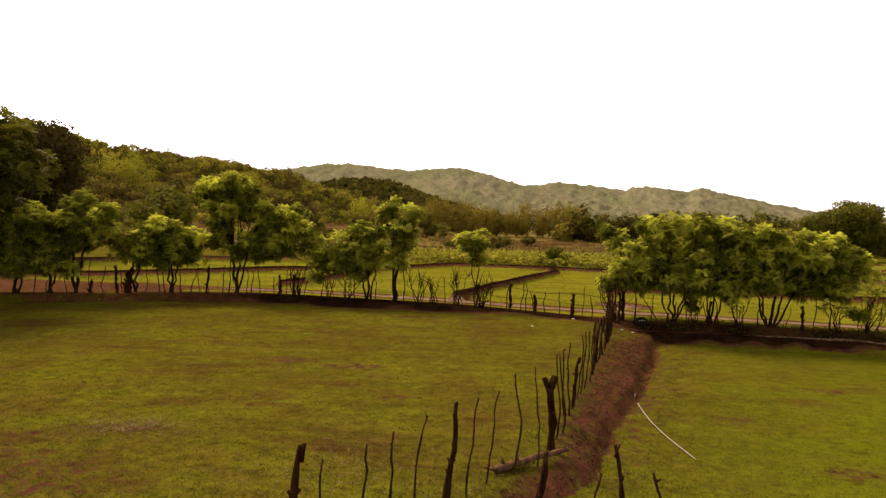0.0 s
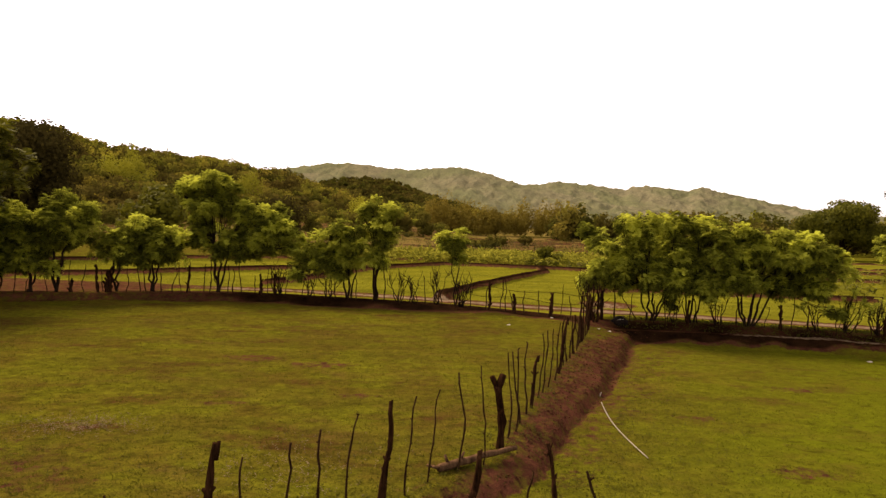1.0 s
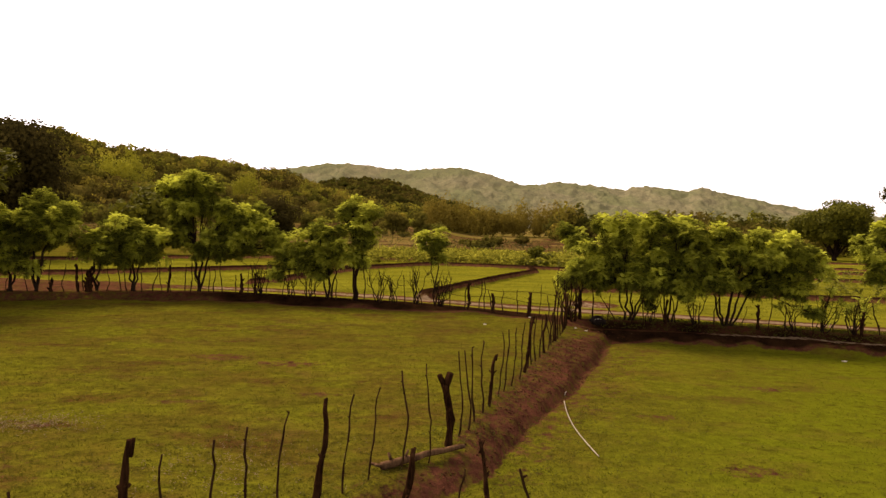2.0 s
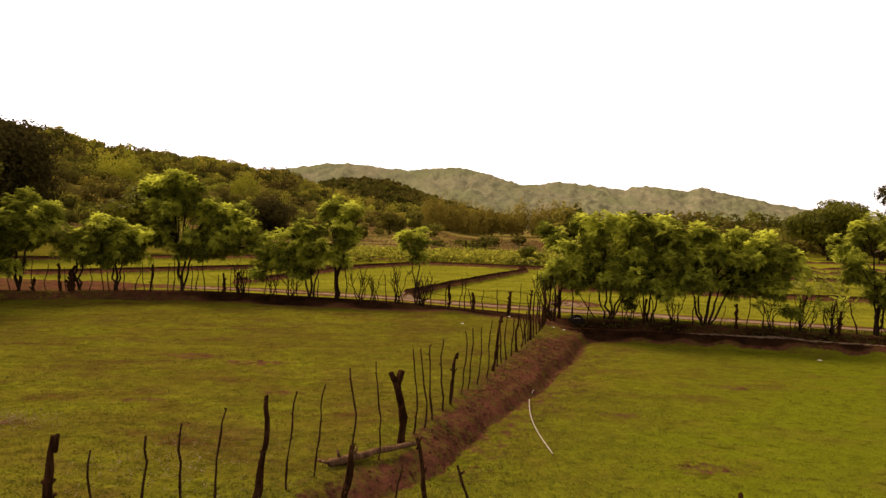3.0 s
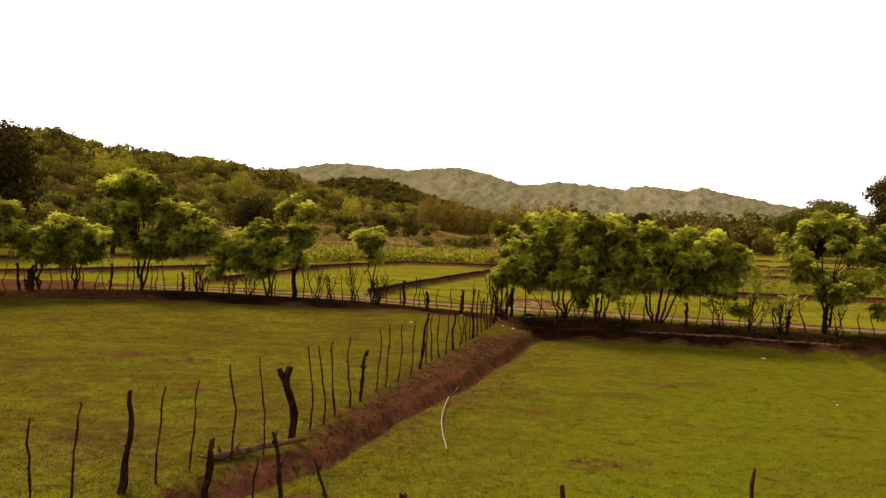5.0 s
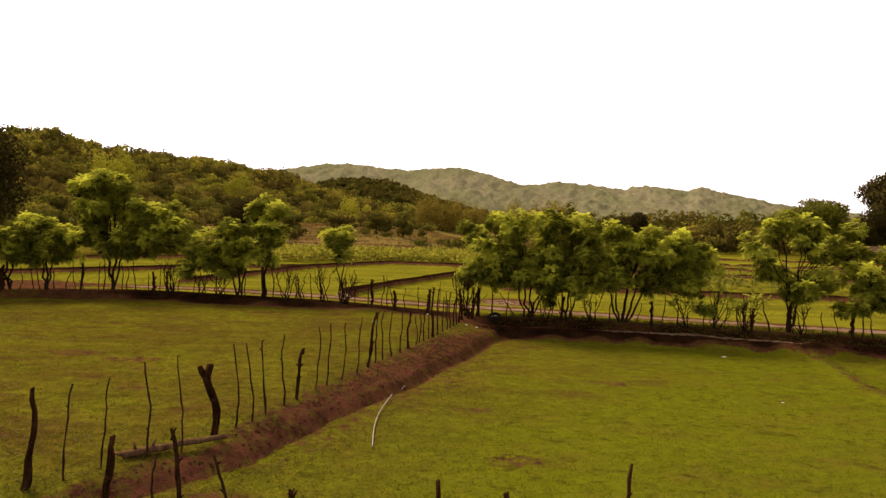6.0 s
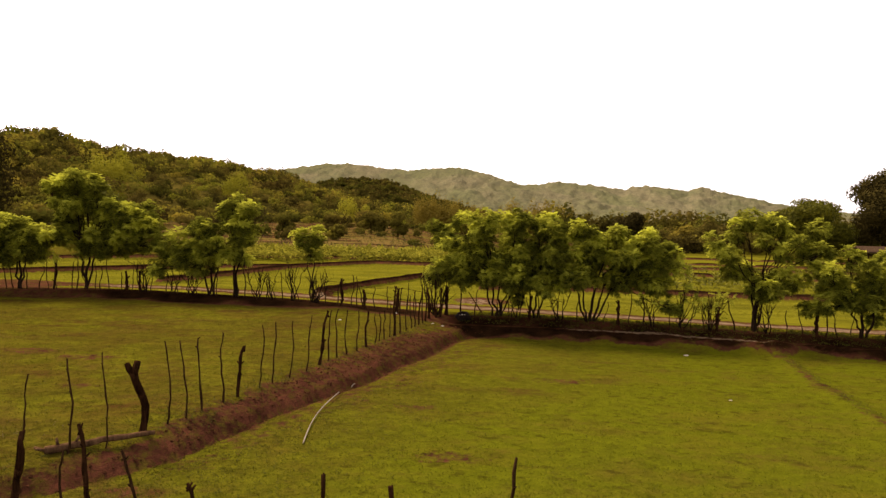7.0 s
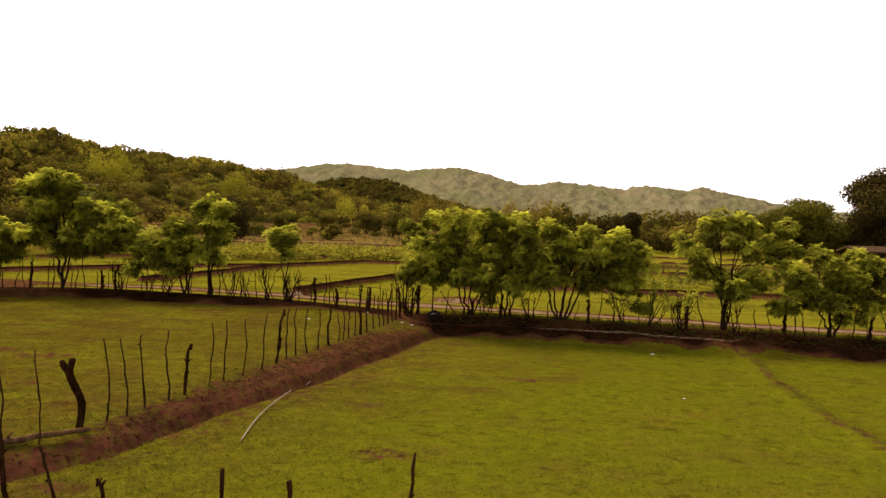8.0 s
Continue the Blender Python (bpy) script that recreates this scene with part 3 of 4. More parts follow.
# crest heights and distances set so the skyline fits the camera's view
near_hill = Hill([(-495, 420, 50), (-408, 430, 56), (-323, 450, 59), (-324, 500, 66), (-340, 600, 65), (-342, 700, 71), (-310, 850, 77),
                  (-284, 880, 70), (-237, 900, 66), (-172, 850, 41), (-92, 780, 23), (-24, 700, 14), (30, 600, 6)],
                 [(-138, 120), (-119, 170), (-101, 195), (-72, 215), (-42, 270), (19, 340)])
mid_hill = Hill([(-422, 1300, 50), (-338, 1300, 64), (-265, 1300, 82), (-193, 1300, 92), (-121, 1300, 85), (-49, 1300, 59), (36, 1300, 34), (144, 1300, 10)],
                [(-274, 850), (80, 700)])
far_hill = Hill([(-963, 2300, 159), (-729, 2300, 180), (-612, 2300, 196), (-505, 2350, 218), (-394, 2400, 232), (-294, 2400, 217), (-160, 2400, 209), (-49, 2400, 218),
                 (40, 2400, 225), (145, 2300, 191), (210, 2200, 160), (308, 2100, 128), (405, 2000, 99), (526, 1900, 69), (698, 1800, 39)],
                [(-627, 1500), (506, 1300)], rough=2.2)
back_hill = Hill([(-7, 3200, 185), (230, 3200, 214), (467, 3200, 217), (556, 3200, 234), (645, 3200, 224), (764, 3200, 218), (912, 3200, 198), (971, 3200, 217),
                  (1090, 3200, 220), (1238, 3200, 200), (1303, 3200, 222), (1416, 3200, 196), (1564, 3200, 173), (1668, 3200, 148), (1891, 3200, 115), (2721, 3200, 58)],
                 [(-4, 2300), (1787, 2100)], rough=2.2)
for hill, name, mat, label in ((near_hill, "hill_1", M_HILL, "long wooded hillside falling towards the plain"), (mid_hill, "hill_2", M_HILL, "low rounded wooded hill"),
                               (far_hill, "mountain_1", M_MOUNT, "grey-green mountain ridge with haze put into its colour"), (back_hill, "mountain_2", M_MOUNT, "distant chain of hills paled by haze in its colour")):
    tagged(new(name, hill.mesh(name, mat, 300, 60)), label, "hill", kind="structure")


# ---- far woods ----
def woods(name, sites, radius, height, leaf, count, material, label, tint=(0.1, 0.9), sink=0.1):
    n = len(sites)
    r = radius * rng.uniform(0.6, 1.35, n)
    h = height * rng.uniform(0.6, 1.3, n) * np.clip(r / radius, 0.75, 1.2)
    c = sites.copy()
    c[:, 2] += h * (0.5 - sink)
    t = rng.uniform(tint[0], tint[1], n) ** 1.3
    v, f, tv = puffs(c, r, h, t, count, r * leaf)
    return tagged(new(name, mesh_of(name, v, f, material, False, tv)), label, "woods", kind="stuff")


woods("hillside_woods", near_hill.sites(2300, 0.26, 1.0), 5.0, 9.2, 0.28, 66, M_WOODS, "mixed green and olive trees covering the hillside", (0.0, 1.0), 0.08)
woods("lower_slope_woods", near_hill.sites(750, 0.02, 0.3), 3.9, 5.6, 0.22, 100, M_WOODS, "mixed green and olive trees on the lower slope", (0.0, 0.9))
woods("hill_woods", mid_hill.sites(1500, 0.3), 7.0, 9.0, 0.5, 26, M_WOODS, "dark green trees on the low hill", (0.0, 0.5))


def strip(u0, u1, y0, y1, n):
    """Sites between two bearings and two distances."""
    u, y = rng.uniform(u0, u1, n), rng.uniform(y0, y1, n)
    x = 4.4 + u * y
    return np.stack([x, y, plan(x, y)[0]], axis=1)


woods("brown_wood", strip(-0.0454, 0.209, 315, 345, 150), 3.6, 17, 0.19, 250, M_OLIVE, "tall brownish olive trees in a dense row", (0.1, 0.5))
woods("slope_foot_woods", np.concatenate([strip(-0.958, -0.0222, 242, 290, 240), strip(-0.958, -0.42, 165, 222, 120)]), 3.4, 5.0, 0.24, 110, M_WOODS, "green bushes and trees at the foot of the hill")
woods("plain_woods", strip(0.163, 0.849, 250, 315, 270), 5.2, 13, 0.22, 170, M_WOODS, "dense green trees at the edge of the plain", (0.0, 0.75))
woods("paddy_edge_woods", strip(0.367, 0.942, 128, 165, 110), 3.4, 6.5, 0.17, 350, M_WOODS, "bushy green trees behind the paddies", (0.08, 0.8))
woods("terrace_bushes", strip(-0.421, 0.0704, 112, 215, 24), 2.2, 2.6, 0.24, 150, M_WOODS, "low scattered bushes on the terraces", (0.05, 0.7))
woods("side_woods", strip(-1.19, -0.717, 75, 150, 80), 4.5, 8, 0.15, 450, M_WOODS, "dark green trees beside the paddies", (0.0, 0.5))


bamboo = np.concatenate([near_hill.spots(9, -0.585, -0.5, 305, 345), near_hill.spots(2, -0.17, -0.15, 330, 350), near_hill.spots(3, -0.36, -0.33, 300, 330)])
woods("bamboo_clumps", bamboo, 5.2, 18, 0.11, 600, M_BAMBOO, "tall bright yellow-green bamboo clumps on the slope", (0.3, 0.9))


# ---- trees that stand alone ----
def far_tree(x, y, radius, height, leaf, count, material, label, trunk=0.25, tint=(0.1, 0.8), bottom=0.2, lobes=9):
    """A broad tree some way off: a trunk with limbs and a crown of lobes of small leaf clumps."""
    z = gz(x, y)
    tree = thing("tree", (x, y, z), label, "tree")
    c = ball_points(lobes) * [radius * 0.55, radius * 0.55, height * (1 - bottom) * 0.3] + [0, 0, height * (bottom + (1 - bottom) * 0.5)]
    r = np.full(lobes, radius * 0.5) * rng.uniform(0.75, 1.2, lobes)
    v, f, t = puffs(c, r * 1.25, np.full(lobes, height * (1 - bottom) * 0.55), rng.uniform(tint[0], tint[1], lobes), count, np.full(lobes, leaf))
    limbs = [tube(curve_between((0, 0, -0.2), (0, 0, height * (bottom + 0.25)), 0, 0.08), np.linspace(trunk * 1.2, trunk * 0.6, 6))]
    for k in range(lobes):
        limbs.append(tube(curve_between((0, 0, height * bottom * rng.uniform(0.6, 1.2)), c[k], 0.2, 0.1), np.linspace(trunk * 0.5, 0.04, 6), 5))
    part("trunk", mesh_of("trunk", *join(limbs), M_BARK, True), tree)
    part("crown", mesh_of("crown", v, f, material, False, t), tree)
    return tree


far_tree(69.8, 108, 6.8, 10.4, 0.32, 1500, M_LEAF_DEEP, "broad dark green spreading tree beyond the paddies", 0.4, (0.0, 0.55), 0.06, 20)
far_tree(84.6, 116, 5.4, 9.0, 0.5, 600, M_LEAF_DEEP, "round green tree beside the broad tree", 0.35, (0.1, 0.6), 0.12, 10)
far_tree(82.3, 105, 6.6, 15.4, 0.3, 1900, M_LEAF_DARK, "tall dark brownish-green tree over the shed", 0.45, (0.2, 1.0), 0.1, 18)
far_tree(75.5, 235, 6.6, 13.8, 0.6, 600, M_LEAF_DARK, "dark round tree in front of the far woods", 0.4, (0.0, 0.2), 0.05, 12)
far_tree(-23.3, 87, 3.8, 7.6, 0.26, 700, M_LEAF_DARK, "dark green tree at the end of the paddies", 0.22, (0.3, 1.0), 0.1, 10)
far_tree(-39.5, 56, 5.6, 13.3, 0.26, 1300, M_LEAF_DARK, "tall dark tree beside the paddies", 0.4, (0.3, 1.0), 0.12, 16)
far_tree(-48.0, 60, 6.2, 14.0, 0.45, 520, M_LEAF_DARK, "tall dark tree beside the paddies", 0.4, (0.3, 1.0), 0.12, 14)
far_tree(-32.0, 66, 4.0, 8.0, 0.4, 420, M_LEAF_DEEP, "green bushy tree at the edge of the paddies", 0.25, (0.2, 0.8), 0.1, 9)
far_tree(10.3, 60.5, 2.0, 2.0, 0.22, 320, M_LEAF_DEEP, "low round bush on the dike", 0.06, (0.2, 0.8), -0.1, 8)
for x, y, r, h in ((-22, 150, 2.6, 5.0), (-12, 150, 3.4, 5.6), (-5.5, 152, 3.0, 6.2), (-33, 148, 2.6, 4.4), (22, 170, 2.4, 3.0), (-15, 118, 2.0, 3.6)):
    far_tree(x, y, r, h, 0.36, 330, M_WOODS, "small round tree on the terraces", 0.12, (0.2, 0.8), -0.02, 8)


def leafy_tree(x, y, stems, blobs, label, shoots=7.5, size=0.21, material=None, bunch=8):
    """A feathery-leaved tree: stems (dx, dy, radius) that fan out of one base, limbs into each lobe of the crown, and tufts of leaves."""
    z = gz(x, y) - 0.05
    tree = thing("tree", (x, y, z), label, "tree", "trees along the fence")
    v, f, tint, tips = crown_leaves(blobs, shoots, size, bunch)
    low = sorted(b[2] - b[5] for b in blobs)[len(blobs) // 5]
    for k, (dx, dy, r) in enumerate(stems):
        head = np.array([dx, dy, max(low * 1.0, 0.6) + 0.2])
        stem = part("stem", mesh_of("stem", *tube(curve_between((0.1 * dx, 0.1 * dy, -0.15), head, -0.08, 0.045, 7), np.linspace(r * 1.15, r * 0.65, 7), 7, 0.06), M_BARK, True), tree)
        mine = [b for b in blobs if np.argmin([abs(b[0] * 0.4 - e[0]) + abs(b[1] * 0.3 - e[1]) for e in stems]) == k]
        for b in mine:
            c = np.array(b[:3])
            pieces = [tube(curve_between(head, c, 0.08, 0.05, 6), np.linspace(r * 0.62, r * 0.2, 6), 6, 0.05)]
            near = tips[np.argsort(np.linalg.norm(tips - c, axis=1))[:20]]
            for tip in near[rng.permutation(len(near))[:6]]:
                start = head + (c - head) * rng.uniform(0.45, 1.0)
                pieces.append(tube(curve_between(start, tip, 0.04, 0.03, 4), np.linspace(r * 0.26, 0.008, 4), 4))
            part("limb", mesh_of("limb", *join(pieces), M_BARK, True), stem)
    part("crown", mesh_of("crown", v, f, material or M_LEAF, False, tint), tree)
    return tree


def crown(*lobes, deep=0.8, seed=1, twin=0.45):
    """Lobes (dx, height, half width, half height) of a crown, each with a second one behind or before it."""
    g = np.random.default_rng(seed)
    out = []
    for k, (dx, z, rx, rz) in enumerate(lobes):
        dy = deep * g.uniform(0.25, 0.9) * (-1 if k % 2 else 1)
        rz = max(rz, 0.72 * rx)
        out.append((dx, dy, z, rx * 0.86, rx * 0.9, rz * 0.86))
        if rx > twin:
            out.append((dx + g.normal() * 0.15, -dy * g.uniform(0.6, 1.1), z - 0.15 + g.normal() * 0.1, rx * 0.8, rx * 0.9, rz * 0.8))
    return out


def lobes_of(centre, spread, count, size, seed):
    """Lobes for a crown: ellipsoids spread inside a larger one."""
    g = np.random.default_rng(seed)
    out = []
    for k in range(count):
        d = g.normal(size=3)
        d = d / np.linalg.norm(d) * g.uniform(0.45, 0.95)
        s = size * g.uniform(0.75, 1.2)
        out.append((centre[0] + d[0] * spread[0], centre[1] + d[1] * spread[1], centre[2] + d[2] * spread[2], s, s, s * 0.62))
    return out


# ---- fences ----
def stick(height, radius, lean=(0.0, 0.0), bend=0.05, knots=11, bow=0.0):
    """A cut branch used as a post: bent, uneven, its top cut off rough."""
    s = np.linspace(0, 1, knots)
    p = np.stack([lean[0] * s, lean[1] * s, -0.25 + (height + 0.25) * s], axis=1)
    ph = rng.uniform(0, 6.28, 4)
    bend = bend * 1.5
    for axis, ph_a, ph_b in ((0, ph[0], ph[1]), (1, ph[2], ph[3])):
        wave = np.sin(4.2 * s + ph_a) + 0.45 * np.sin(9.5 * s + ph_b)
        p[:, axis] += 0.5 * bend * (wave - wave[0] - s * (wave[-1] - wave[0]))
    p[:, 0] += bow * np.sin(np.pi * np.clip(s, 0, 1)) ** 1.3
    kink = np.cumsum(rng.normal(scale=0.014, size=(knots, 2)), axis=0)
    p[:, :2] += kink - kink[0] - s[:, None] * (kink[-1] - kink[0])
    r = radius * (1.15 - 0.42 * s) * (1 + (0.2 if radius > 0.03 else 0.14) * rng.normal(size=knots).clip(-1.6, 1.6))
    return tube(p, r, 7 if radius > 0.03 else 5, 0.08)


def fence(name, label):
    return thing(name, (0, 0, 0), label, "fence")


def add_post(owner, x, y, height, radius, lean=(0, 0), bend=0.05, label="", bow=0.0):
    radius = radius * 1.28 if radius < 0.03 else radius
    v, f = stick(height, radius, lean, bend, 11, bow)
    if radius > 0.03:
        p = v[-1]
        w, g = tube([p - [0, 0, 0.12 * height], p - [0, 0, 0.02] + [rng.uniform(-1, 1) * 0.07, 0, 0.03]], [radius * 0.5, radius * 0.32], 5, 0.1)
        rings = v[:-2].reshape(11, -1, 3).mean(axis=1)
        knobs = []
        for k in rng.integers(3, 10, 4):
            u = rng.uniform(0, 6.28)
            q = rings[k]
            knobs.append(tube([q, q + np.array([math.cos(u), math.sin(u), 0.9]) * radius * rng.uniform(1.1, 2.3)], [radius * 0.6, radius * 0.35], 5, 0.15))
        v, f = join([(v, f), (w, g)] + knobs)
    else:
        rings = v[:-2].reshape(11, -1, 3).mean(axis=1)
        buds = []
        for k in rng.integers(2, 11, 5):
            u = rng.uniform(0, 6.28)
            buds.append(tube([rings[k], rings[k] + np.array([math.cos(u), math.sin(u), 0.7]) * radius * rng.uniform(1.2, 2.4)], [radius * 0.8, radius * 0.4], 4))
        v, f = join([(v, f)] + buds)
    ob = part("post", mesh_of("post", v, f, M_POST if radius > 0.03 else M_STICK, True), owner, label)
    ob.matrix_local = Matrix.Translation((x, y, gz(x, y)))
    return ob


bank_fence = fence("stick_fence", "rough fence of dark cut sticks along the soil bank")


def on_bank(y):
    return float(np.interp(y, [b[1] for b in BUND], [b[0] for b in BUND]))


# along the bank: y, height, radius, lean and bow
for y, h, r, dx, bow in ((11.4, 1.6, 0.014, -0.04, 0.03), (11.77, 1.55, 0.014, -0.05, 0.11), (12.28, 1.5, 0.016, -0.07, 0.03), (12.92, 1.5, 0.016, -0.02, -0.05), (13.35, 1.13, 0.042, 0.13, -0.03),
                         (14.05, 1.5, 0.014, 0.07, 0.02), (14.55, 1.5, 0.015, 0.08, 0.02), (15.2, 1.47, 0.014, 0.1, 0.06), (15.88, 1.46, 0.015, 0.17, -0.02), (16.5, 1.5, 0.04, 0.27, 0.02)):
    add_post(bank_fence, on_bank(y), y, h, r, (dx, rng.normal(scale=0.03)), 0.03, "", bow)
for y, h, r, dx in ((17.0, 1.43, 0.017, 0.08), (17.45, 1.4, 0.017, 0.03), (18.0, 1.35, 0.017, 0.02), (18.6, 1.25, 0.019, 0.06), (19.2, 1.2, 0.036, 0.06), (19.75, 0.98, 0.016, 0.02), (20.1, 1.03, 0.018, 0.02), (20.5, 1.1, 0.018, 0.02),
                    (20.95, 1.12, 0.018, 0.0), (21.31, 1.75, 0.044, 0.02), (21.7, 1.6, 0.022, 0.03), (22.2, 1.25, 0.02, 0.06), (22.7, 1.2, 0.02, -0.02), (23.1, 1.35, 0.022, 0.0), (23.5, 1.3, 0.04, 0.12), (24.0, 1.5, 0.022, -0.05), (24.4, 1.3, 0.024, 0.0)):
    add_post(bank_fence, on_bank(y), y, h, r, (dx, rng.normal(scale=0.03)), 0.03, "", rng.normal(scale=0.03))

# the forked corner post
forked = thing("forked_post", (1.93, 10.86, gz(1.93, 10.86)), "thick dark forked branch standing as a corner post", "post")
trunk = tube([(0, 0, -0.3), (0.0, 0, 0.05), (0.017, 0.042, 0.32), (0.02, 0.047, 0.5), (0.0, 0.0, 0.67), (-0.035, -0.073, 0.85), (-0.066, -0.135, 1.03), (-0.092, -0.187, 1.19)],
             [0.078, 0.068, 0.068, 0.075, 0.068, 0.064, 0.064, 0.07], 9, 0.12)
prong_a = tube([(-0.09, -0.18, 1.14), (-0.15, -0.2, 1.25), (-0.19, -0.21, 1.36)], [0.052, 0.046, 0.042], 7, 0.12)
prong_b = tube([(-0.09, -0.18, 1.14), (-0.035, -0.19, 1.27), (0.0, -0.2, 1.39)], [0.062, 0.06, 0.056], 7, 0.12)
shaft = part("shaft", mesh_of("shaft", *trunk, M_POST, True), forked)
for prong in (prong_a, prong_b):
    part("prong", mesh_of("prong", *prong, M_POST, True), shaft)

field_fence = fence("stick_fence", "rough fence of thin bent sticks beside the pasture")
for x, y, h, r, dx, bow in ((1.56, 10.25, 1.65, 0.011, -0.04, 0.06), (1.12, 9.88, 1.6, 0.014, 0.02, 0.13), (0.68, 9.35, 1.46, 0.012, 0.17, 0.02), (0.36, 8.95, 1.48, 0.013, 0.15, -0.03),
                            (0.0, 8.55, 1.48, 0.048, 0.17, 0.06), (-0.32, 8.05, 1.46, 0.014, 0.11, -0.03), (-0.64, 7.6, 1.43, 0.013, 0.03, 0.0), (-0.93, 7.28, 1.38, 0.014, 0.03, 0.0),
                            (-1.1, 6.9, 1.36, 0.013, -0.25, -0.02), (-1.78, 6.5, 1.6, 0.056, 0.28, 0.02), (-2.3, 5.75, 1.35, 0.014, 0.03, 0.0), (-2.9, 5.0, 1.35, 0.014, 0.0, 0.0)):
    add_post(field_fence, x, y, h, r, (dx, 0), 0.03, "", bow)
cross_fence = fence("stick_fence", "row of dark crooked sticks across the low pasture")
for x, y, h, r, dx, bow in ((1.24, 8.4, 1.2, 0.052, 0.18, 0.0), (2.5, 8.25, 1.38, 0.026, -0.17, 0.02), (2.2, 8.2, 1.0, 0.014, -0.06, -0.05), (3.15, 8.35, 0.98, 0.022, -0.26, 0.03),
                            (4.4, 7.6, 0.88, 0.04, -0.24, 0.04), (6.1, 6.9, 1.37, 0.028, -0.02, 0.0), (7.0, 6.92, 1.26, 0.034, -0.12, 0.0), (8.28, 7.08, 1.63, 0.022, 0.1, 0.03),
                            (9.6, 6.6, 1.3, 0.022, 0.02, 0.0), (11.0, 6.4, 1.3, 0.03, 0.0, 0.0)):
    add_post(cross_fence, x, y, h, r, (dx, 0), 0.03, "", bow)


def back_y(x):
    return float(np.interp(x, BACK_X, BACK_Y))


def back_fence(x0, x1, thick, label, gap=0.5):
    owner = fence("stick_fence", label)
    x = x0
    while x < x1:
        h = rng.uniform(0.85, 1.5)
        add_post(owner, x, back_y(x) + rng.normal(scale=0.12), h, rng.uniform(0.012, 0.022), (rng.normal(scale=0.16), rng.normal(scale=0.08)), 0.05)
        x += gap * rng.uniform(0.5, 1.7)
    for x, h, r in thick:
        add_post(owner, x, back_y(x) - 0.1, h, r, (rng.normal(scale=0.05), 0), 0.03)
    return owner


back_fence(-24, 6.6, ((-16.2, 0.55, 0.09), (-15.2, 1.25, 0.07), (-14.75, 1.0, 0.15), (-11.3, 1.25, 0.06), (-7.9, 0.95, 0.07), (-7.2, 1.0, 0.06), (2.75, 1.2, 0.07), (3.75, 0.8, 0.08), (5.3, 1.0, 0.08)),
           "long fence of crooked sticks behind the upper pasture")
back_fence(8.6, 32, ((11.0, 1.0, 0.07), (14.6, 1.0, 0.07), (18.4, 0.95, 0.07), (22.0, 1.05, 0.07), (25, 1.0, 0.06)), "long fence of crooked sticks on the bank", 0.62)
wire_fence = fence("wire", "sagging thin fence wire strung between the sticks")
for h in (0.62, 0.98):
    xs = np.linspace(1.8, 6.6, 22)
    line = np.stack([xs, np.interp(xs, BACK_X, BACK_Y) - 0.03, plan(xs, np.interp(xs, BACK_X, BACK_Y))[0] + h + 0.06 * np.sin(xs * 2.1 + h * 9)], axis=1)
    part("strand", mesh_of("strand", *tube(line, np.full(22, 0.009), 4), M_STICK, True), wire_fence)
gate = fence("gateway", "gap in the fence between stout dark posts")
for x, y, h, r in ((6.75, 25.0, 1.25, 0.055), (7.0, 25.3, 1.6, 0.04), (7.15, 25.5, 1.2, 0.05), (7.45, 25.8, 1.2, 0.085), (6.9, 25.7, 1.5, 0.03), (8.05, 26.1, 1.3, 0.025)):
    add_post(gate, x, y, h, r, (rng.normal(scale=0.06), 0), 0.03)
add_post(gate, 9.2, 26.2, 0.95, 0.02, (-0.8, 0), 0.02)


# ---- trees along the fence ----
def fence_tree(x, stems, lobes, label, **more):
    return leafy_tree(x, back_y(x) + 0.15, stems, lobes, label, **more)


fence_tree(9.6, ((-0.55, 0.1, 0.045), (-0.2, -0.2, 0.05), (0.15, 0.2, 0.05), (0.5, -0.1, 0.045), (0.75, 0.15, 0.035)),
           crown((-2.7, 3.7, 0.22, 0.19), (-1.7, 4.1, 0.38, 0.38), (-2.0, 3.3, 0.6, 0.48), (-0.5, 4.0, 0.53, 0.43), (-0.7, 3.4, 0.6, 0.48), (0.7, 3.9, 0.67, 0.48), (0.8, 3.1, 0.67, 0.53), (-1.1, 2.6, 0.72, 0.48),
                 (-2.0, 2.2, 0.6, 0.53), (0.0, 2.4, 0.72, 0.53), (1.1, 2.1, 0.67, 0.58), (-2.6, 1.85, 0.53, 0.29), (-1.4, 1.8, 0.68, 0.43), (-0.3, 1.7, 0.6, 0.34), (0.6, 1.75, 0.53, 0.38), deep=1.3),
           "bushy fresh-green tree with several stems on the bank")
fence_tree(11.2, ((-0.2, 0.1, 0.04), (0.1, 0.1, 0.05), (0.45, 0, 0.04)),
           crown((0.2, 4.2, 0.47, 0.47), (0.5, 3.5, 0.57, 0.48), (-0.1, 2.9, 0.6, 0.52), (0.6, 2.4, 0.67, 0.57), (0.2, 1.7, 0.67, 0.38), (1.0, 1.7, 0.6, 0.43), (-0.8, 0.9, 0.33, 0.38), deep=1.0, seed=2),
           "dense green tree with slender stems on the bank")
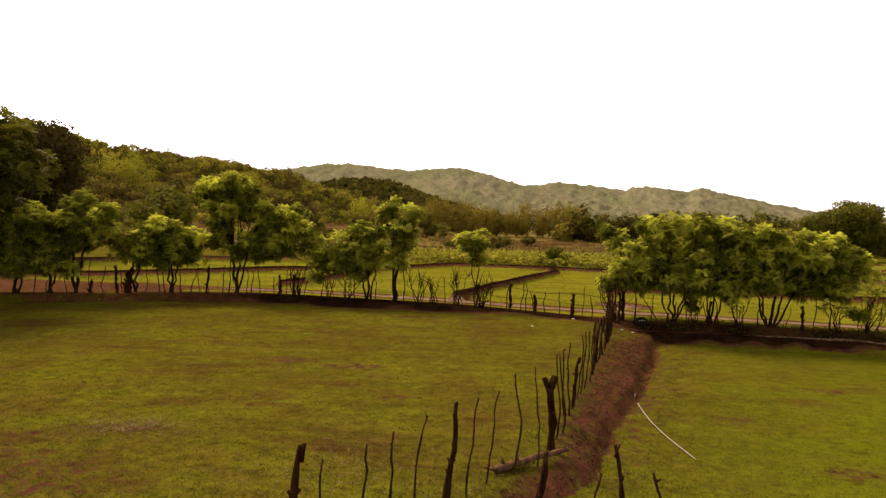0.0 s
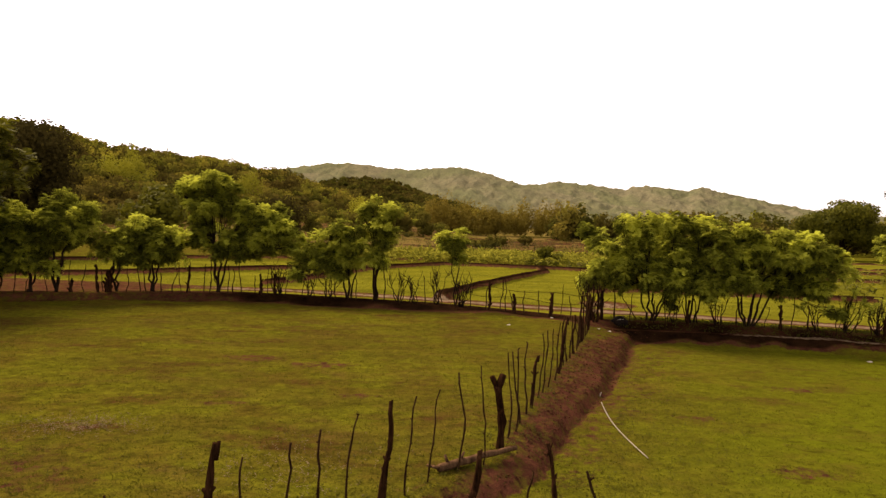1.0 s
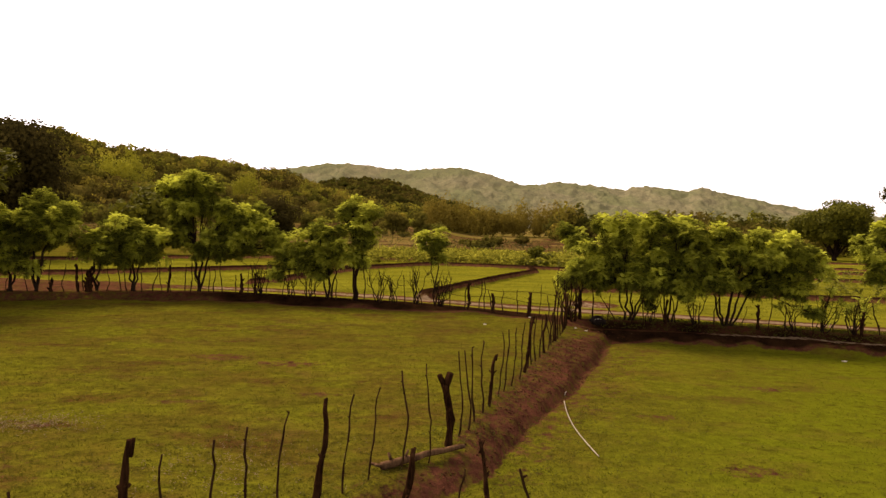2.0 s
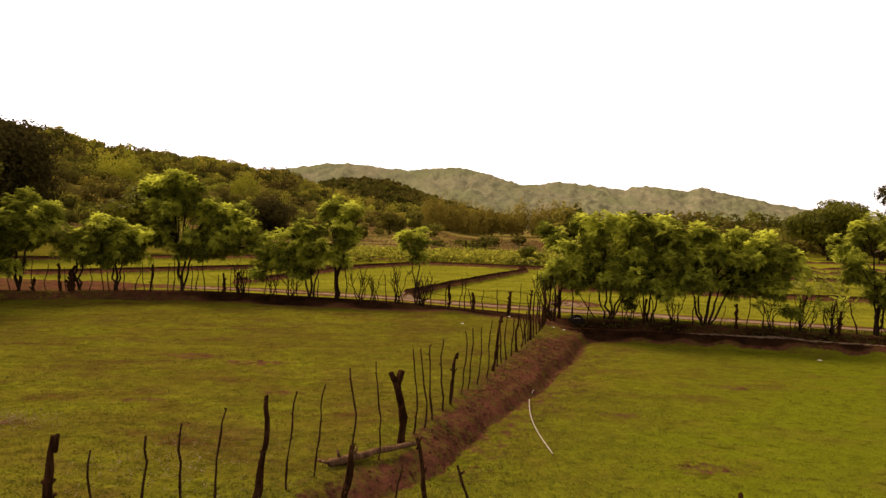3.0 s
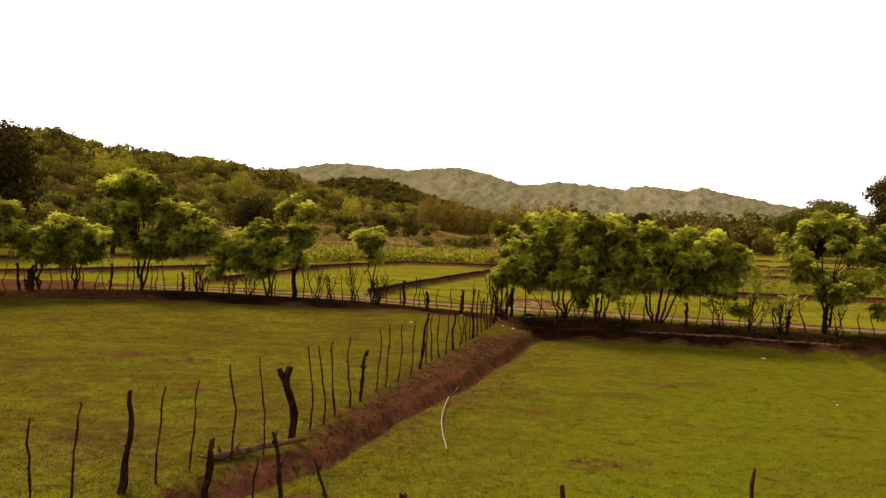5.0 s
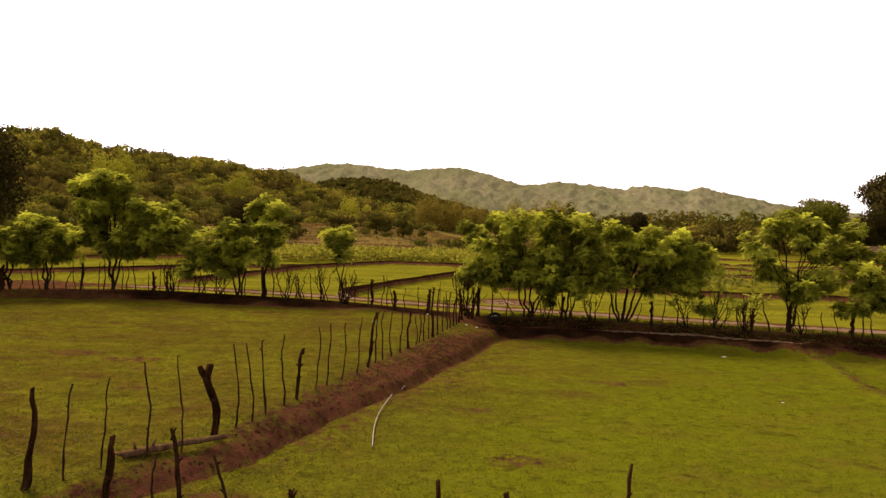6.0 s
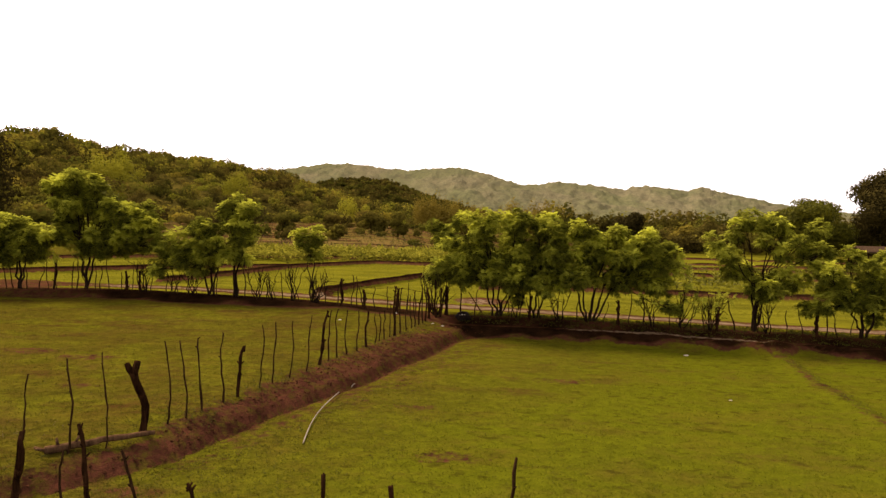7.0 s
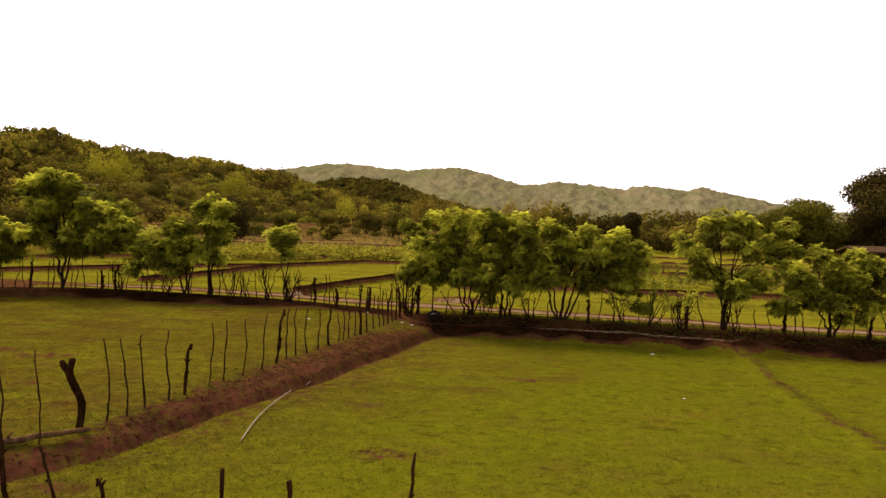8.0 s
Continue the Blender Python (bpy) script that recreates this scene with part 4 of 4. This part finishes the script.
fence_tree(13.5, ((-0.7, 0, 0.05), (-0.35, 0.2, 0.045), (0.2, 0, 0.07), (0.6, 0.2, 0.05), (0.9, -0.1, 0.045)),
           crown((-1.3, 3.6, 0.42, 0.38), (-0.5, 3.8, 0.52, 0.47), (0.0, 3.5, 0.47, 0.42), (0.8, 3.6, 0.51, 0.42), (-1.3, 2.9, 0.59, 0.42), (-0.3, 2.9, 0.66, 0.52), (0.9, 2.9, 0.66, 0.52), (2.0, 3.3, 0.59, 0.42), (2.5, 3.6, 0.42, 0.28),
                 (3.0, 3.1, 0.42, 0.33), (1.8, 2.5, 0.75, 0.52), (2.8, 2.5, 0.66, 0.47), (0.1, 2.1, 0.7, 0.47), (-0.9, 1.8, 0.59, 0.38), (1.2, 1.8, 0.75, 0.42), (2.5, 1.7, 0.7, 0.42), (3.3, 1.4, 0.42, 0.38), (3.0, 0.8, 0.42, 0.28), deep=1.3, seed=3),
           "wide-spreading fresh-green tree with fanned stems")
fence_tree(19.9, ((-0.15, 0, 0.045), (0.0, 0.1, 0.06), (0.3, 0, 0.05), (0.5, 0.2, 0.04)),
           crown((-0.3, 4.5, 0.5, 0.32), (0.5, 4.4, 0.5, 0.32), (-0.5, 3.9, 0.36, 0.46), (0.3, 3.8, 0.54, 0.45), (1.1, 4.0, 0.32, 0.32), (-1.7, 3.4, 0.32, 0.27), (-1.1, 3.2, 0.45, 0.36), (-1.3, 2.8, 0.41, 0.46), (-1.0, 2.3, 0.32, 0.32),
                 (2.0, 4.1, 0.32, 0.32), (2.2, 3.5, 0.5, 0.41), (2.6, 3.3, 0.27, 0.2), (2.1, 3.0, 0.41, 0.2), (0.8, 3.2, 0.5, 0.27), (-0.1, 2.4, 0.57, 0.41), (0.9, 2.2, 0.64, 0.32), (1.6, 1.9, 0.57, 0.23), (0.2, 1.8, 0.68, 0.27), deep=0.5, seed=4, twin=0.6),
           "slender open green tree with upright stems", shoots=5.0)
fence_tree(23.8, ((-0.4, 0, 0.05), (0.0, 0.1, 0.06), (0.5, 0, 0.05)),
           crown((-1.7, 2.6, 0.48, 0.39), (-0.8, 3.1, 0.44, 0.26), (-1.0, 2.0, 0.66, 0.4), (-2.0, 1.3, 0.48, 0.22), (0.1, 2.5, 0.61, 0.39), (0.9, 3.0, 0.66, 0.31), (0.7, 2.2, 0.77, 0.44), (1.6, 2.5, 0.55, 0.53), (1.7, 1.6, 0.55, 0.44),
                 (0.3, 1.6, 0.66, 0.35), (-0.8, 1.5, 0.61, 0.31), (1.0, 1.0, 0.55, 0.31), (2.3, 2.2, 0.6, 0.4), deep=0.7, seed=5),
           "low spreading green tree", shoots=5.0)
fence_tree(29.0, ((-0.3, 0, 0.05), (0.3, 0, 0.05)), lobes_of((0.2, 0, 2.0), (1.9, 1.3, 0.9), 12, 0.75, 8), "low spreading green tree")
fence_tree(-2.4, ((-0.12, 0, 0.06), (0.1, 0.1, 0.05), (0.25, 0, 0.04)),
           crown((-0.2, 4.3, 0.36, 0.26), (0.3, 4.1, 0.41, 0.36), (-0.6, 4.0, 0.31, 0.31), (0.7, 4.0, 0.31, 0.23), (0.1, 3.4, 0.47, 0.36), (0.3, 2.8, 0.47, 0.42), (-0.1, 2.7, 0.36, 0.36), (0.1, 2.0, 0.52, 0.31), deep=0.45, seed=6),
           "upright green tree with slender stems")
fence_tree(-3.65, ((-0.35, 0, 0.045), (0.0, 0.1, 0.05), (0.3, 0, 0.045)),
           crown((-1.1, 3.0, 0.37, 0.24), (-0.4, 3.2, 0.52, 0.31), (0.4, 3.3, 0.47, 0.31), (-1.6, 2.4, 0.52, 0.37), (-0.5, 2.6, 0.66, 0.42), (0.4, 2.6, 0.58, 0.42), (-2.0, 1.8, 0.58, 0.34), (-1.0, 1.8, 0.66, 0.34), (0.1, 1.9, 0.66, 0.37),
                 (-2.2, 1.2, 0.26, 0.26), (-0.5, 1.4, 0.47, 0.21), deep=0.8, seed=7),
           "rounded green tree with low crown", shoots=6.8)
fence_tree(-10.1, ((-0.15, 0, 0.07), (0.1, 0.1, 0.06), (0.55, 0, 0.05)),
           crown((-1.4, 5.1, 0.49, 0.33), (0.0, 5.2, 0.68, 0.38), (-0.6, 4.7, 0.81, 0.38), (0.8, 4.8, 0.38, 0.27), (-1.5, 4.3, 0.43, 0.24), (-0.5, 4.0, 0.76, 0.38), (0.5, 4.2, 0.49, 0.38), (-0.7, 3.3, 0.68, 0.38), (-0.9, 2.5, 0.68, 0.38),
                 (-1.8, 2.3, 0.49, 0.38), (1.1, 3.8, 0.54, 0.43), (1.6, 4.0, 0.49, 0.32), (2.6, 3.9, 0.54, 0.32), (2.0, 3.2, 0.76, 0.43), (1.2, 2.9, 0.68, 0.43), (3.0, 3.1, 0.68, 0.38), (3.5, 2.4, 0.49, 0.43), (2.4, 2.4, 0.76, 0.35),
                 (1.4, 2.1, 0.76, 0.33), (0.3, 2.0, 0.6, 0.33), deep=0.8, seed=8),
           "tall fresh-green tree with a lower side crown", shoots=6.8)
fence_tree(-13.0, ((-0.2, 0, 0.05), (0.05, 0.1, 0.06), (0.3, 0, 0.045)),
           crown((-0.1, 3.0, 0.59, 0.29), (0.7, 2.6, 0.59, 0.32), (-0.6, 2.3, 0.48, 0.32), (0.0, 2.3, 0.75, 0.43), (-0.9, 1.8, 0.38, 0.19), (0.8, 1.9, 0.54, 0.27), (0.0, 1.7, 0.67, 0.24), deep=0.7, seed=9),
           "small rounded fresh-green tree")
fence_tree(-14.6, ((-0.1, 0, 0.06), (0.2, 0, 0.05)),
           crown((0.7, 2.8, 0.58, 0.24), (0.1, 2.4, 0.53, 0.32), (0.5, 2.0, 0.58, 0.27), (-0.3, 1.9, 0.32, 0.24), (0.0, 1.5, 0.37, 0.19), deep=0.6, seed=10), "small slender green tree")
fence_tree(-17.05, ((0.1, 0, 0.07), (0.6, 0.1, 0.06)),
           crown((0.0, 3.9, 0.64, 0.36), (1.5, 3.8, 0.56, 0.36), (0.8, 3.4, 0.72, 0.41), (1.7, 3.3, 0.41, 0.36), (-0.2, 3.2, 0.64, 0.41), (0.6, 2.6, 0.77, 0.39), (-0.5, 2.4, 0.64, 0.39), (1.7, 2.6, 0.56, 0.31), deep=0.9, seed=11),
           "leaning green tree with a broad crown", shoots=6.8)
fence_tree(-17.9, ((0.0, 0, 0.07), (0.25, 0.1, 0.05)),
           crown((0.0, 3.1, 0.63, 0.4), (-0.3, 2.3, 0.63, 0.51), (0.2, 1.8, 0.51, 0.35), (-0.5, 1.4, 0.51, 0.35), (0.5, 1.2, 0.5, 0.4), (0.9, 2.4, 0.6, 0.4), (-0.9, 3.3, 0.6, 0.4), deep=0.8, seed=12), "green tree with a drooping crown")
fence_tree(-19.2, ((0.0, 0, 0.07), (0.3, 0.1, 0.05)),
           crown((0.0, 3.2, 0.75, 0.62), (0.4, 2.1, 0.62, 0.5), (-0.3, 1.3, 0.63, 0.5), (-1.0, 2.5, 0.88, 0.75), (-1.8, 2.9, 0.8, 0.6), (0.5, 1.2, 0.6, 0.5), (-1.2, 1.4, 0.8, 0.6), (0.8, 3.0, 0.6, 0.5), deep=0.9, seed=13), "green tree with a broad crown")
fence_tree(1.3, ((-0.2, 0, 0.03), (0.05, 0, 0.035)), crown((-0.7, 2.9, 0.31, 0.18), (-0.2, 2.7, 0.41, 0.28), (0.2, 2.9, 0.2, 0.2), (-0.1, 2.2, 0.43, 0.3), deep=0.3, seed=14), "thin young tree with a tuft of leaves")
# set back along its bearing and scaled up to fit the camera's view
leafy_tree(-20.3, 23.9, ((-0.3, 0, 0.16), (0.3, 0.2, 0.13)), lobes_of((0, 0, 5.3), (3.5, 3.3, 2.7), 26, 1.3, 21), "large drooping green tree at the end of the pasture", shoots=1.2, size=0.45, material=M_LEAF_DEEP)


def bare_shrub(x, y, height, twigs, leaves, label):
    """A coppiced shrub of bare crooked branches, with a few leaves left."""
    owner = thing("shrub", (x, y, gz(x, y)), label, "shrub", "bare shrubs along the fence")
    pieces, tips = [], []
    for k in range(twigs):
        a = rng.uniform(0, 6.28)
        out = rng.uniform(0.15, 0.75) * height * 0.7
        tip = np.array([math.cos(a) * out, math.sin(a) * out * 0.7, height * rng.uniform(0.65, 1.05)])
        p = curve_between((rng.normal() * 0.05, rng.normal() * 0.05, -0.1), tip, -0.12, 0.06, 6)
        pieces.append(tube(p, np.linspace(0.027, 0.01, 6), 5, 0.05))
        for n in range(3):
            b = p[3] + (tip - p[3]) * rng.uniform(0, 0.8)
            e = b + (rng.normal(size=3) * 0.16 + [0, 0, 0.25]) * height
            pieces.append(tube(curve_between(b, e, 0.0, 0.02, 4), np.linspace(0.014, 0.006, 4), 4))
            tips.append(e)
    for k in range(twigs):
        part("branch", mesh_of("branch", *join(pieces[k * 4:k * 4 + 4]), M_BARK, True), owner)
    if leaves:
        at = np.repeat(np.array(tips)[rng.integers(0, len(tips), leaves)], 6, axis=0)
        v, f = fronds(FROND, at + rng.normal(scale=0.08, size=at.shape), ball_points(len(at)) + [0, 0, 0.3], rng.uniform(-0.5, 0.5, len(at)), rng.uniform(0.16, 0.3, len(at)))
        part("foliage", mesh_of("foliage", v, f, M_LEAF, False, rng.uniform(0.2, 0.9, len(v) // len(FROND[0])).repeat(len(FROND[0]))), owner)
    return owner


for x, h, n, leaves, label in ((-7.0, 1.5, 9, 0, "leafless dark shrub in the fence"), (1.5, 1.25, 13, 0, "bare bushy shrub with upright twigs"), (17.0, 1.5, 9, 9, "nearly bare shrub with a few leaves"),
                               (18.2, 1.45, 10, 12, "nearly bare shrub with dark stems"), (20.3, 1.2, 6, 0, "bare forked shrub in the fence"), (-1.3, 1.55, 6, 0, "tall thin bare shrub in the fence"), (-0.5, 1.2, 5, 0, "thin bare shrub in the fence"), (-4.6, 1.3, 6, 0, "thin bare shrub in the fence"), (10.4, 1.2, 5, 0, "thin bare shrub on the bank"), (12.2, 1.3, 6, 0, "thin bare shrub on the bank"),
                               (0.45, 1.55, 6, 0, "tall thin bare shrub in the fence"), (15.9, 1.3, 6, 5, "small leafy shrub on the bank"), (-5.5, 1.0, 5, 0, "thin bare shrub in the fence"), (7.0, 1.75, 12, 0, "tall tangle of bare twigs beside the gateway")):
    bare_shrub(x, back_y(x), h, n, leaves, label)


# ---- crops and grass ----
def scatter(n, x0, x1, y0, y1):
    return rng.uniform(x0, x1, n), rng.uniform(y0, y1, n)


def crops(name, x, y, height, label, leaves=12, material=M_CROP, broad=1.0):
    n = len(x)
    z = plan(x, y)[0]
    at = np.repeat(np.stack([x, y, z], axis=1), leaves, axis=0)
    at[:, 2] += rng.uniform(0.1, 0.85, len(at)) * height
    way = ball_points(len(at)) * [1, 1, 0.3] + [0, 0, 0.35]
    blade = (np.array([(0, 0, 0), (0.14, 0.5, 0.05), (0, 1, -0.2), (-0.14, 0.5, 0.05)]), np.array([(0, 1, 2, 3)]))
    v, f = fronds(blade, at, way, rng.uniform(-0.5, 0.5, len(at)), broad * height * 0.55 * rng.uniform(0.6, 1.2, len(at)))
    tint = np.repeat(rng.uniform(0, 1, n), leaves * 4)
    return tagged(new(name, mesh_of(name, v, f, material, False, tint)), label, "crop", kind="stuff")


u, cy = rng.uniform(-0.32, 0.31, 1250), np.concatenate([rng.uniform(58, 84, 900), rng.uniform(66, 84, 350)])
crops("leafy_crop", 4.4 + u * cy, cy, 1.0, "rows of yellow-green leafy crop plants", 12, M_CROP, 1.5)
cx, cy = scatter(200, 16, 60, 40, 50)
crops("leafy_crop", cx, cy, 0.8, "low green weeds on the wet paddies", 12, M_LEAF_DEEP, 1.3)
cx, cy = scatter(150, 10, 60, 56, 60)
crops("leafy_crop", cx, cy, 0.9, "green bushes on the paddy dike", 12, M_LEAF_DEEP)


ty = 92 + 150 * rng.uniform(0, 1, 60000) ** 1.2
tx = 4.4 + rng.uniform(-0.75, 0.3, 60000) * ty
edge = np.abs(terrace(tx, ty) % 1.0 - 0.92) < 0.035
crops("terrace_weeds", tx[edge], ty[edge], 0.75, "dark weeds along the edges of the dry terraces", 8, M_WEED)


def grass(name, x, y, height, label, blades=4, material=M_GRASS, width=0.12, bare=0.5):
    z, cover = plan(x, y)
    keep = (cover[:, 0] < bare) & (cover[:, 3] < 0.4)
    at = np.repeat(np.stack([x, y, z], axis=1)[keep], blades, axis=0)
    at[:, :2] += rng.normal(scale=0.04, size=(len(at), 2))
    way = ball_points(len(at)) * [1, 1, 0.4] + [0, 0, 0.7]
    blade = (np.array([(-width, 0, 0), (width, 0, 0), (0, 1, 0)]), np.array([(0, 1, 2)]))
    v, f = fronds(blade, at, way, rng.uniform(-1.5, 1.5, len(at)), height * rng.uniform(0.5, 1.3, len(at)))
    patch = np.clip(0.5 + 0.35 * ripple(at[:, 0], at[:, 1], 1.3) + rng.normal(scale=0.15, size=len(at)), 0, 1)
    return tagged(new(name, mesh_of(name, v, f, material, False, np.repeat(patch, 3))), label, "grass", kind="stuff")


gyy = 6.0 + 20 * rng.uniform(0, 1, 56000) ** 1.7
gxx = 4.4 + rng.uniform(-1.0, 1.0, 56000) * (gyy * 0.8 + 4.6)
side = to_line(gxx, gyy, BUND)[1] > 2.5
grass("pasture_grass", gxx[~side], gyy[~side], 0.045, "short grazed olive pasture grass", 3, M_GRASS, 0.14)
grass("pasture_grass", gxx[side], gyy[side], 0.042, "short fresh green pasture grass", 3, M_MEADOW, 0.14)
wyy = 6.0 + 19 * rng.uniform(0, 1, 2400) ** 1.4
crops("pasture_weeds", 4.4 + rng.uniform(-1.0, 1.0, 2400) * (wyy * 0.8 + 4.6), wyy, 0.075, "small dark weeds scattered over the pasture", 6, M_WEED)
lx, ly = rng.normal(-5.85, 0.6, 420), rng.normal(11.3, 0.3, 420)
crops("fallen_leaves", np.concatenate([lx, rng.normal(-1.6, 0.8, 260)]), np.concatenate([ly, rng.normal(9.6, 0.7, 260)]), 0.085, "dry fallen leaves on the grass", 3, M_LITTER)
wx, wy = scatter(2400, 8, 34, -0.7, 1.3)
# weed colour instead of grass: dark growth, with tree shade put in
grass("bank_grass", wx, wy + np.interp(wx, BACK_X, BACK_Y), 0.11, "rough dark grass along the fence", 4, M_WEED, 0.12, 9.0)
pyy = rng.uniform(30, 58, 26000)
grass("paddy_grass", 4.4 + rng.uniform(-0.85, 0.85, 26000) * (pyy + 5), pyy, 0.07, "bright young rice", 3, M_RICE, 0.2)


# crumbs of earth on the soil bank and on the face of the terrace
n = 5200
by = np.concatenate([rng.uniform(6.5, 24.4, 3400), rng.uniform(23, 25.5, 500)])
bx = np.concatenate([np.interp(by[:3400], [b[1] for b in BUND], [b[0] for b in BUND]) + rng.uniform(0.0, 1.7, 3400), rng.uniform(8, 30, 500)])
bz, cover = plan(bx, by)
keep = cover[:, 0] > 0.55
at = np.stack([bx, by, bz], axis=1)[keep]
shape = (np.array([(1, 0, 0), (-0.4, 0.8, 0), (-0.5, -0.7, 0.05), (0.05, 0.1, 0.75), (0, 0, -0.5)]), np.array([(0, 1, 3), (1, 2, 3), (2, 0, 3), (1, 0, 4), (2, 1, 4), (0, 2, 4)]))
v, f = fronds(shape, at, ball_points(len(at)) * [1, 1, 0.3], rng.uniform(-0.6, 0.6, len(at)), 0.01 + 0.045 * rng.uniform(0, 1, len(at)) ** 4)
tagged(new("soil_clods", mesh_of("soil_clods", v, f, M_EARTH)), "crumbs and clods of red-brown earth", "soil", kind="stuff")
ty = rng.uniform(6.5, 24.5, 1100)
tx = np.interp(ty, [b[1] for b in BUND], [b[0] for b in BUND]) + np.where(rng.uniform(0, 1, 1100) < 0.75, rng.normal(scale=0.28, size=1100), rng.uniform(0, 1.4, 1100) * np.clip(ty / 18, 0.6, 1.1))
weeds = crops("bank_weeds", tx, ty, 0.08, "small weeds along the foot of the fence", 8, M_WEED)

fy = rng.uniform(7, 23.2, 420)
fx = np.interp(-fy, [-p[1] for p in FOOTPATH], [p[0] for p in FOOTPATH]) + rng.normal(scale=0.12, size=420)
crops("footpath_weeds", fx, fy, 0.09, "dark weeds along the low earth ridge", 7, M_WEED)

wy = rng.uniform(7.5, 16.5, 1500)
wx = np.interp(wy, [b[1] for b in BUND], [b[0] for b in BUND]) + 1.0 + 0.06 * wy + 3.0 * rng.uniform(0, 1, 1500) ** 1.6
crops("pasture_weeds", wx, wy, 0.06, "low dark leafy weeds below the soil bank", 6, M_WEED)

# ---- loose things ----
log = thing("log", (0.76, 9.5, 0), "pale bark-stripped log lying at the foot of the fence", "log")
a, b = np.array([0.86, 9.72, gz(0.86, 9.72) + 0.07]), np.array([2.2, 10.74, gz(2.2, 10.74) + 0.15])
lp = curve_between(a, b, 0.02, 0.008, 9)
knots = [tube(lp, np.array([0.066, 0.068, 0.062, 0.06, 0.054, 0.053, 0.047, 0.045, 0.04]), 10, 0.04)]
knots += [tube([lp[k], lp[k] + d], [0.03, 0.02], 6, 0.1) for k, d in ((0, np.array([-0.2, 0.04, 0.03])), (0, np.array([-0.1, -0.08, 0.05])), (1, np.array([-0.06, 0.03, 0.17])), (2, np.array([0.06, 0.05, 0.15])))]
part("stem", mesh_of("stem", join(knots)[0] - [0.76, 9.5, 0], join(knots)[1], M_LOG, True), log)

pipe = thing("hose_pipe", (0, 0, 0), "pale grey bent plastic pipe lying on the grass", "pipe")
s = np.linspace(0, 1, 16)
px_, py_ = 4.79 - 0.03 * s - 0.14 * np.sin(np.pi * s), 15.06 - 3.62 * s
pz_ = plan(px_, py_)[0] + 0.03 + 0.05 * (1 - s)
part("tube", mesh_of("tube", *tube(np.stack([px_, py_, pz_], axis=1), np.full(16, 0.013), 10), M_PIPE, True), pipe)
stub = curve_between((4.97, 15.93, gz(4.97, 15.93) + 0.02), (5.04, 16.08, gz(5.04, 16.08) + 0.07), 0.02, 0, 6)
part("tube", mesh_of("tube", *tube(stub, np.full(6, 0.013), 10), M_PIPE, True), pipe)


def lump(name, x, y, size, material, label, category, flat=0.6):
    bm = bmesh.new()
    bmesh.ops.create_icosphere(bm, subdivisions=3, radius=1.0)
    for vert in bm.verts:
        k = 1 + 0.35 * (noise.noise(vert.co * 1.6 + Vector((x, y, 0))))
        vert.co = Vector((vert.co.x * size * k, vert.co.y * size * 0.8 * k, vert.co.z * size * flat * k))
    me = bpy.data.meshes.new(name)
    bm.to_mesh(me)
    bm.free()
    me.materials.append(material)
    ob = new(name, me)
    ob.matrix_world = Matrix.Translation((x, y, gz(x, y) + size * flat * (0.15 if size > 0.2 else 0.45)))
    return tagged(ob, label, category)


boulder = lump("boulder", 8.15, 25.55, 0.34, M_ROCK, "dark rounded boulder with glints added as pale lumps beside the gateway", "rock", 0.72)
# pale lumps stuck on the front in place of glints on the stone
for a, h, w in ((-0.5, 0.5, 0.032), (-0.15, 0.6, 0.042), (0.2, 0.56, 0.036), (0.5, 0.45, 0.028)):
    bm = bmesh.new()
    bmesh.ops.create_icosphere(bm, subdivisions=2, radius=1.0)
    for vert in bm.verts:
        vert.co = Vector((vert.co.x * w, vert.co.y * w * 0.7, vert.co.z * w * 0.45)) * (1 + 0.4 * noise.noise(vert.co * 2 + Vector((a * 9, 0, 0))))
    me = bpy.data.meshes.new("glint_lump")
    bm.to_mesh(me)
    bm.free()
    me.materials.append(M_PALE)
    patch = part("glint_lump", me, boulder, "small pale lump standing in for a glint")
    patch.location = (math.sin(a) * 0.34 * 0.85, -math.cos(a) * 0.34 * 0.66, h * 0.34 * 0.72)
# the last scrap, by the boulder, is added to imitate its white glint
for x, y, s in ((16.35, 22.3, 0.09), (15.2, 16.2, 0.045), (3.3, 23.4, 0.07), (6.9, 24.0, 0.06), (-17.3, 22.5, 0.08), (7.3, 23.9, 0.06), (5.3, 25.5, 0.06), (8.1, 25.68, 0.1)):
    lump("litter", x, y, s, M_PALE, "small pale scrap of litter on the grass", "litter", 0.3)

shed = thing("shed", (75.5, 93, gz(75.5, 93)), "low open shed with a brown thatched roof", "shed")
bm = bmesh.new()
for sx in (-6.5, 6.5):
    for sy, sz in ((-2.6, 2.0), (0, 2.75), (2.6, 2.0)):
        bm.verts.new((sx, sy, sz))
        bm.verts.new((sx, sy, sz - 0.22))
bm.verts.ensure_lookup_table()
w = bm.verts
for quad in ((0, 6, 8, 2), (2, 8, 10, 4), (1, 3, 9, 7), (3, 5, 11, 9), (0, 1, 7, 6), (4, 10, 11, 5), (0, 2, 3, 1), (2, 4, 5, 3), (6, 7, 9, 8), (8, 9, 11, 10)):
    bm.faces.new([w[k] for k in quad])
me = bpy.data.meshes.new("roof")
bm.to_mesh(me)
bm.free()
me.materials.append(M_THATCH)
part("roof", me, shed, "weathered brown thatch")
for sx in (-6, -3, 0, 3, 6):
    for sy in (-2.2, 2.2):
        part("post", mesh_of("post", *tube(curve_between((sx, sy, -0.3), (sx, sy, 1.95), 0, 0.02), np.full(6, 0.08), 7), M_POST, True), shed)
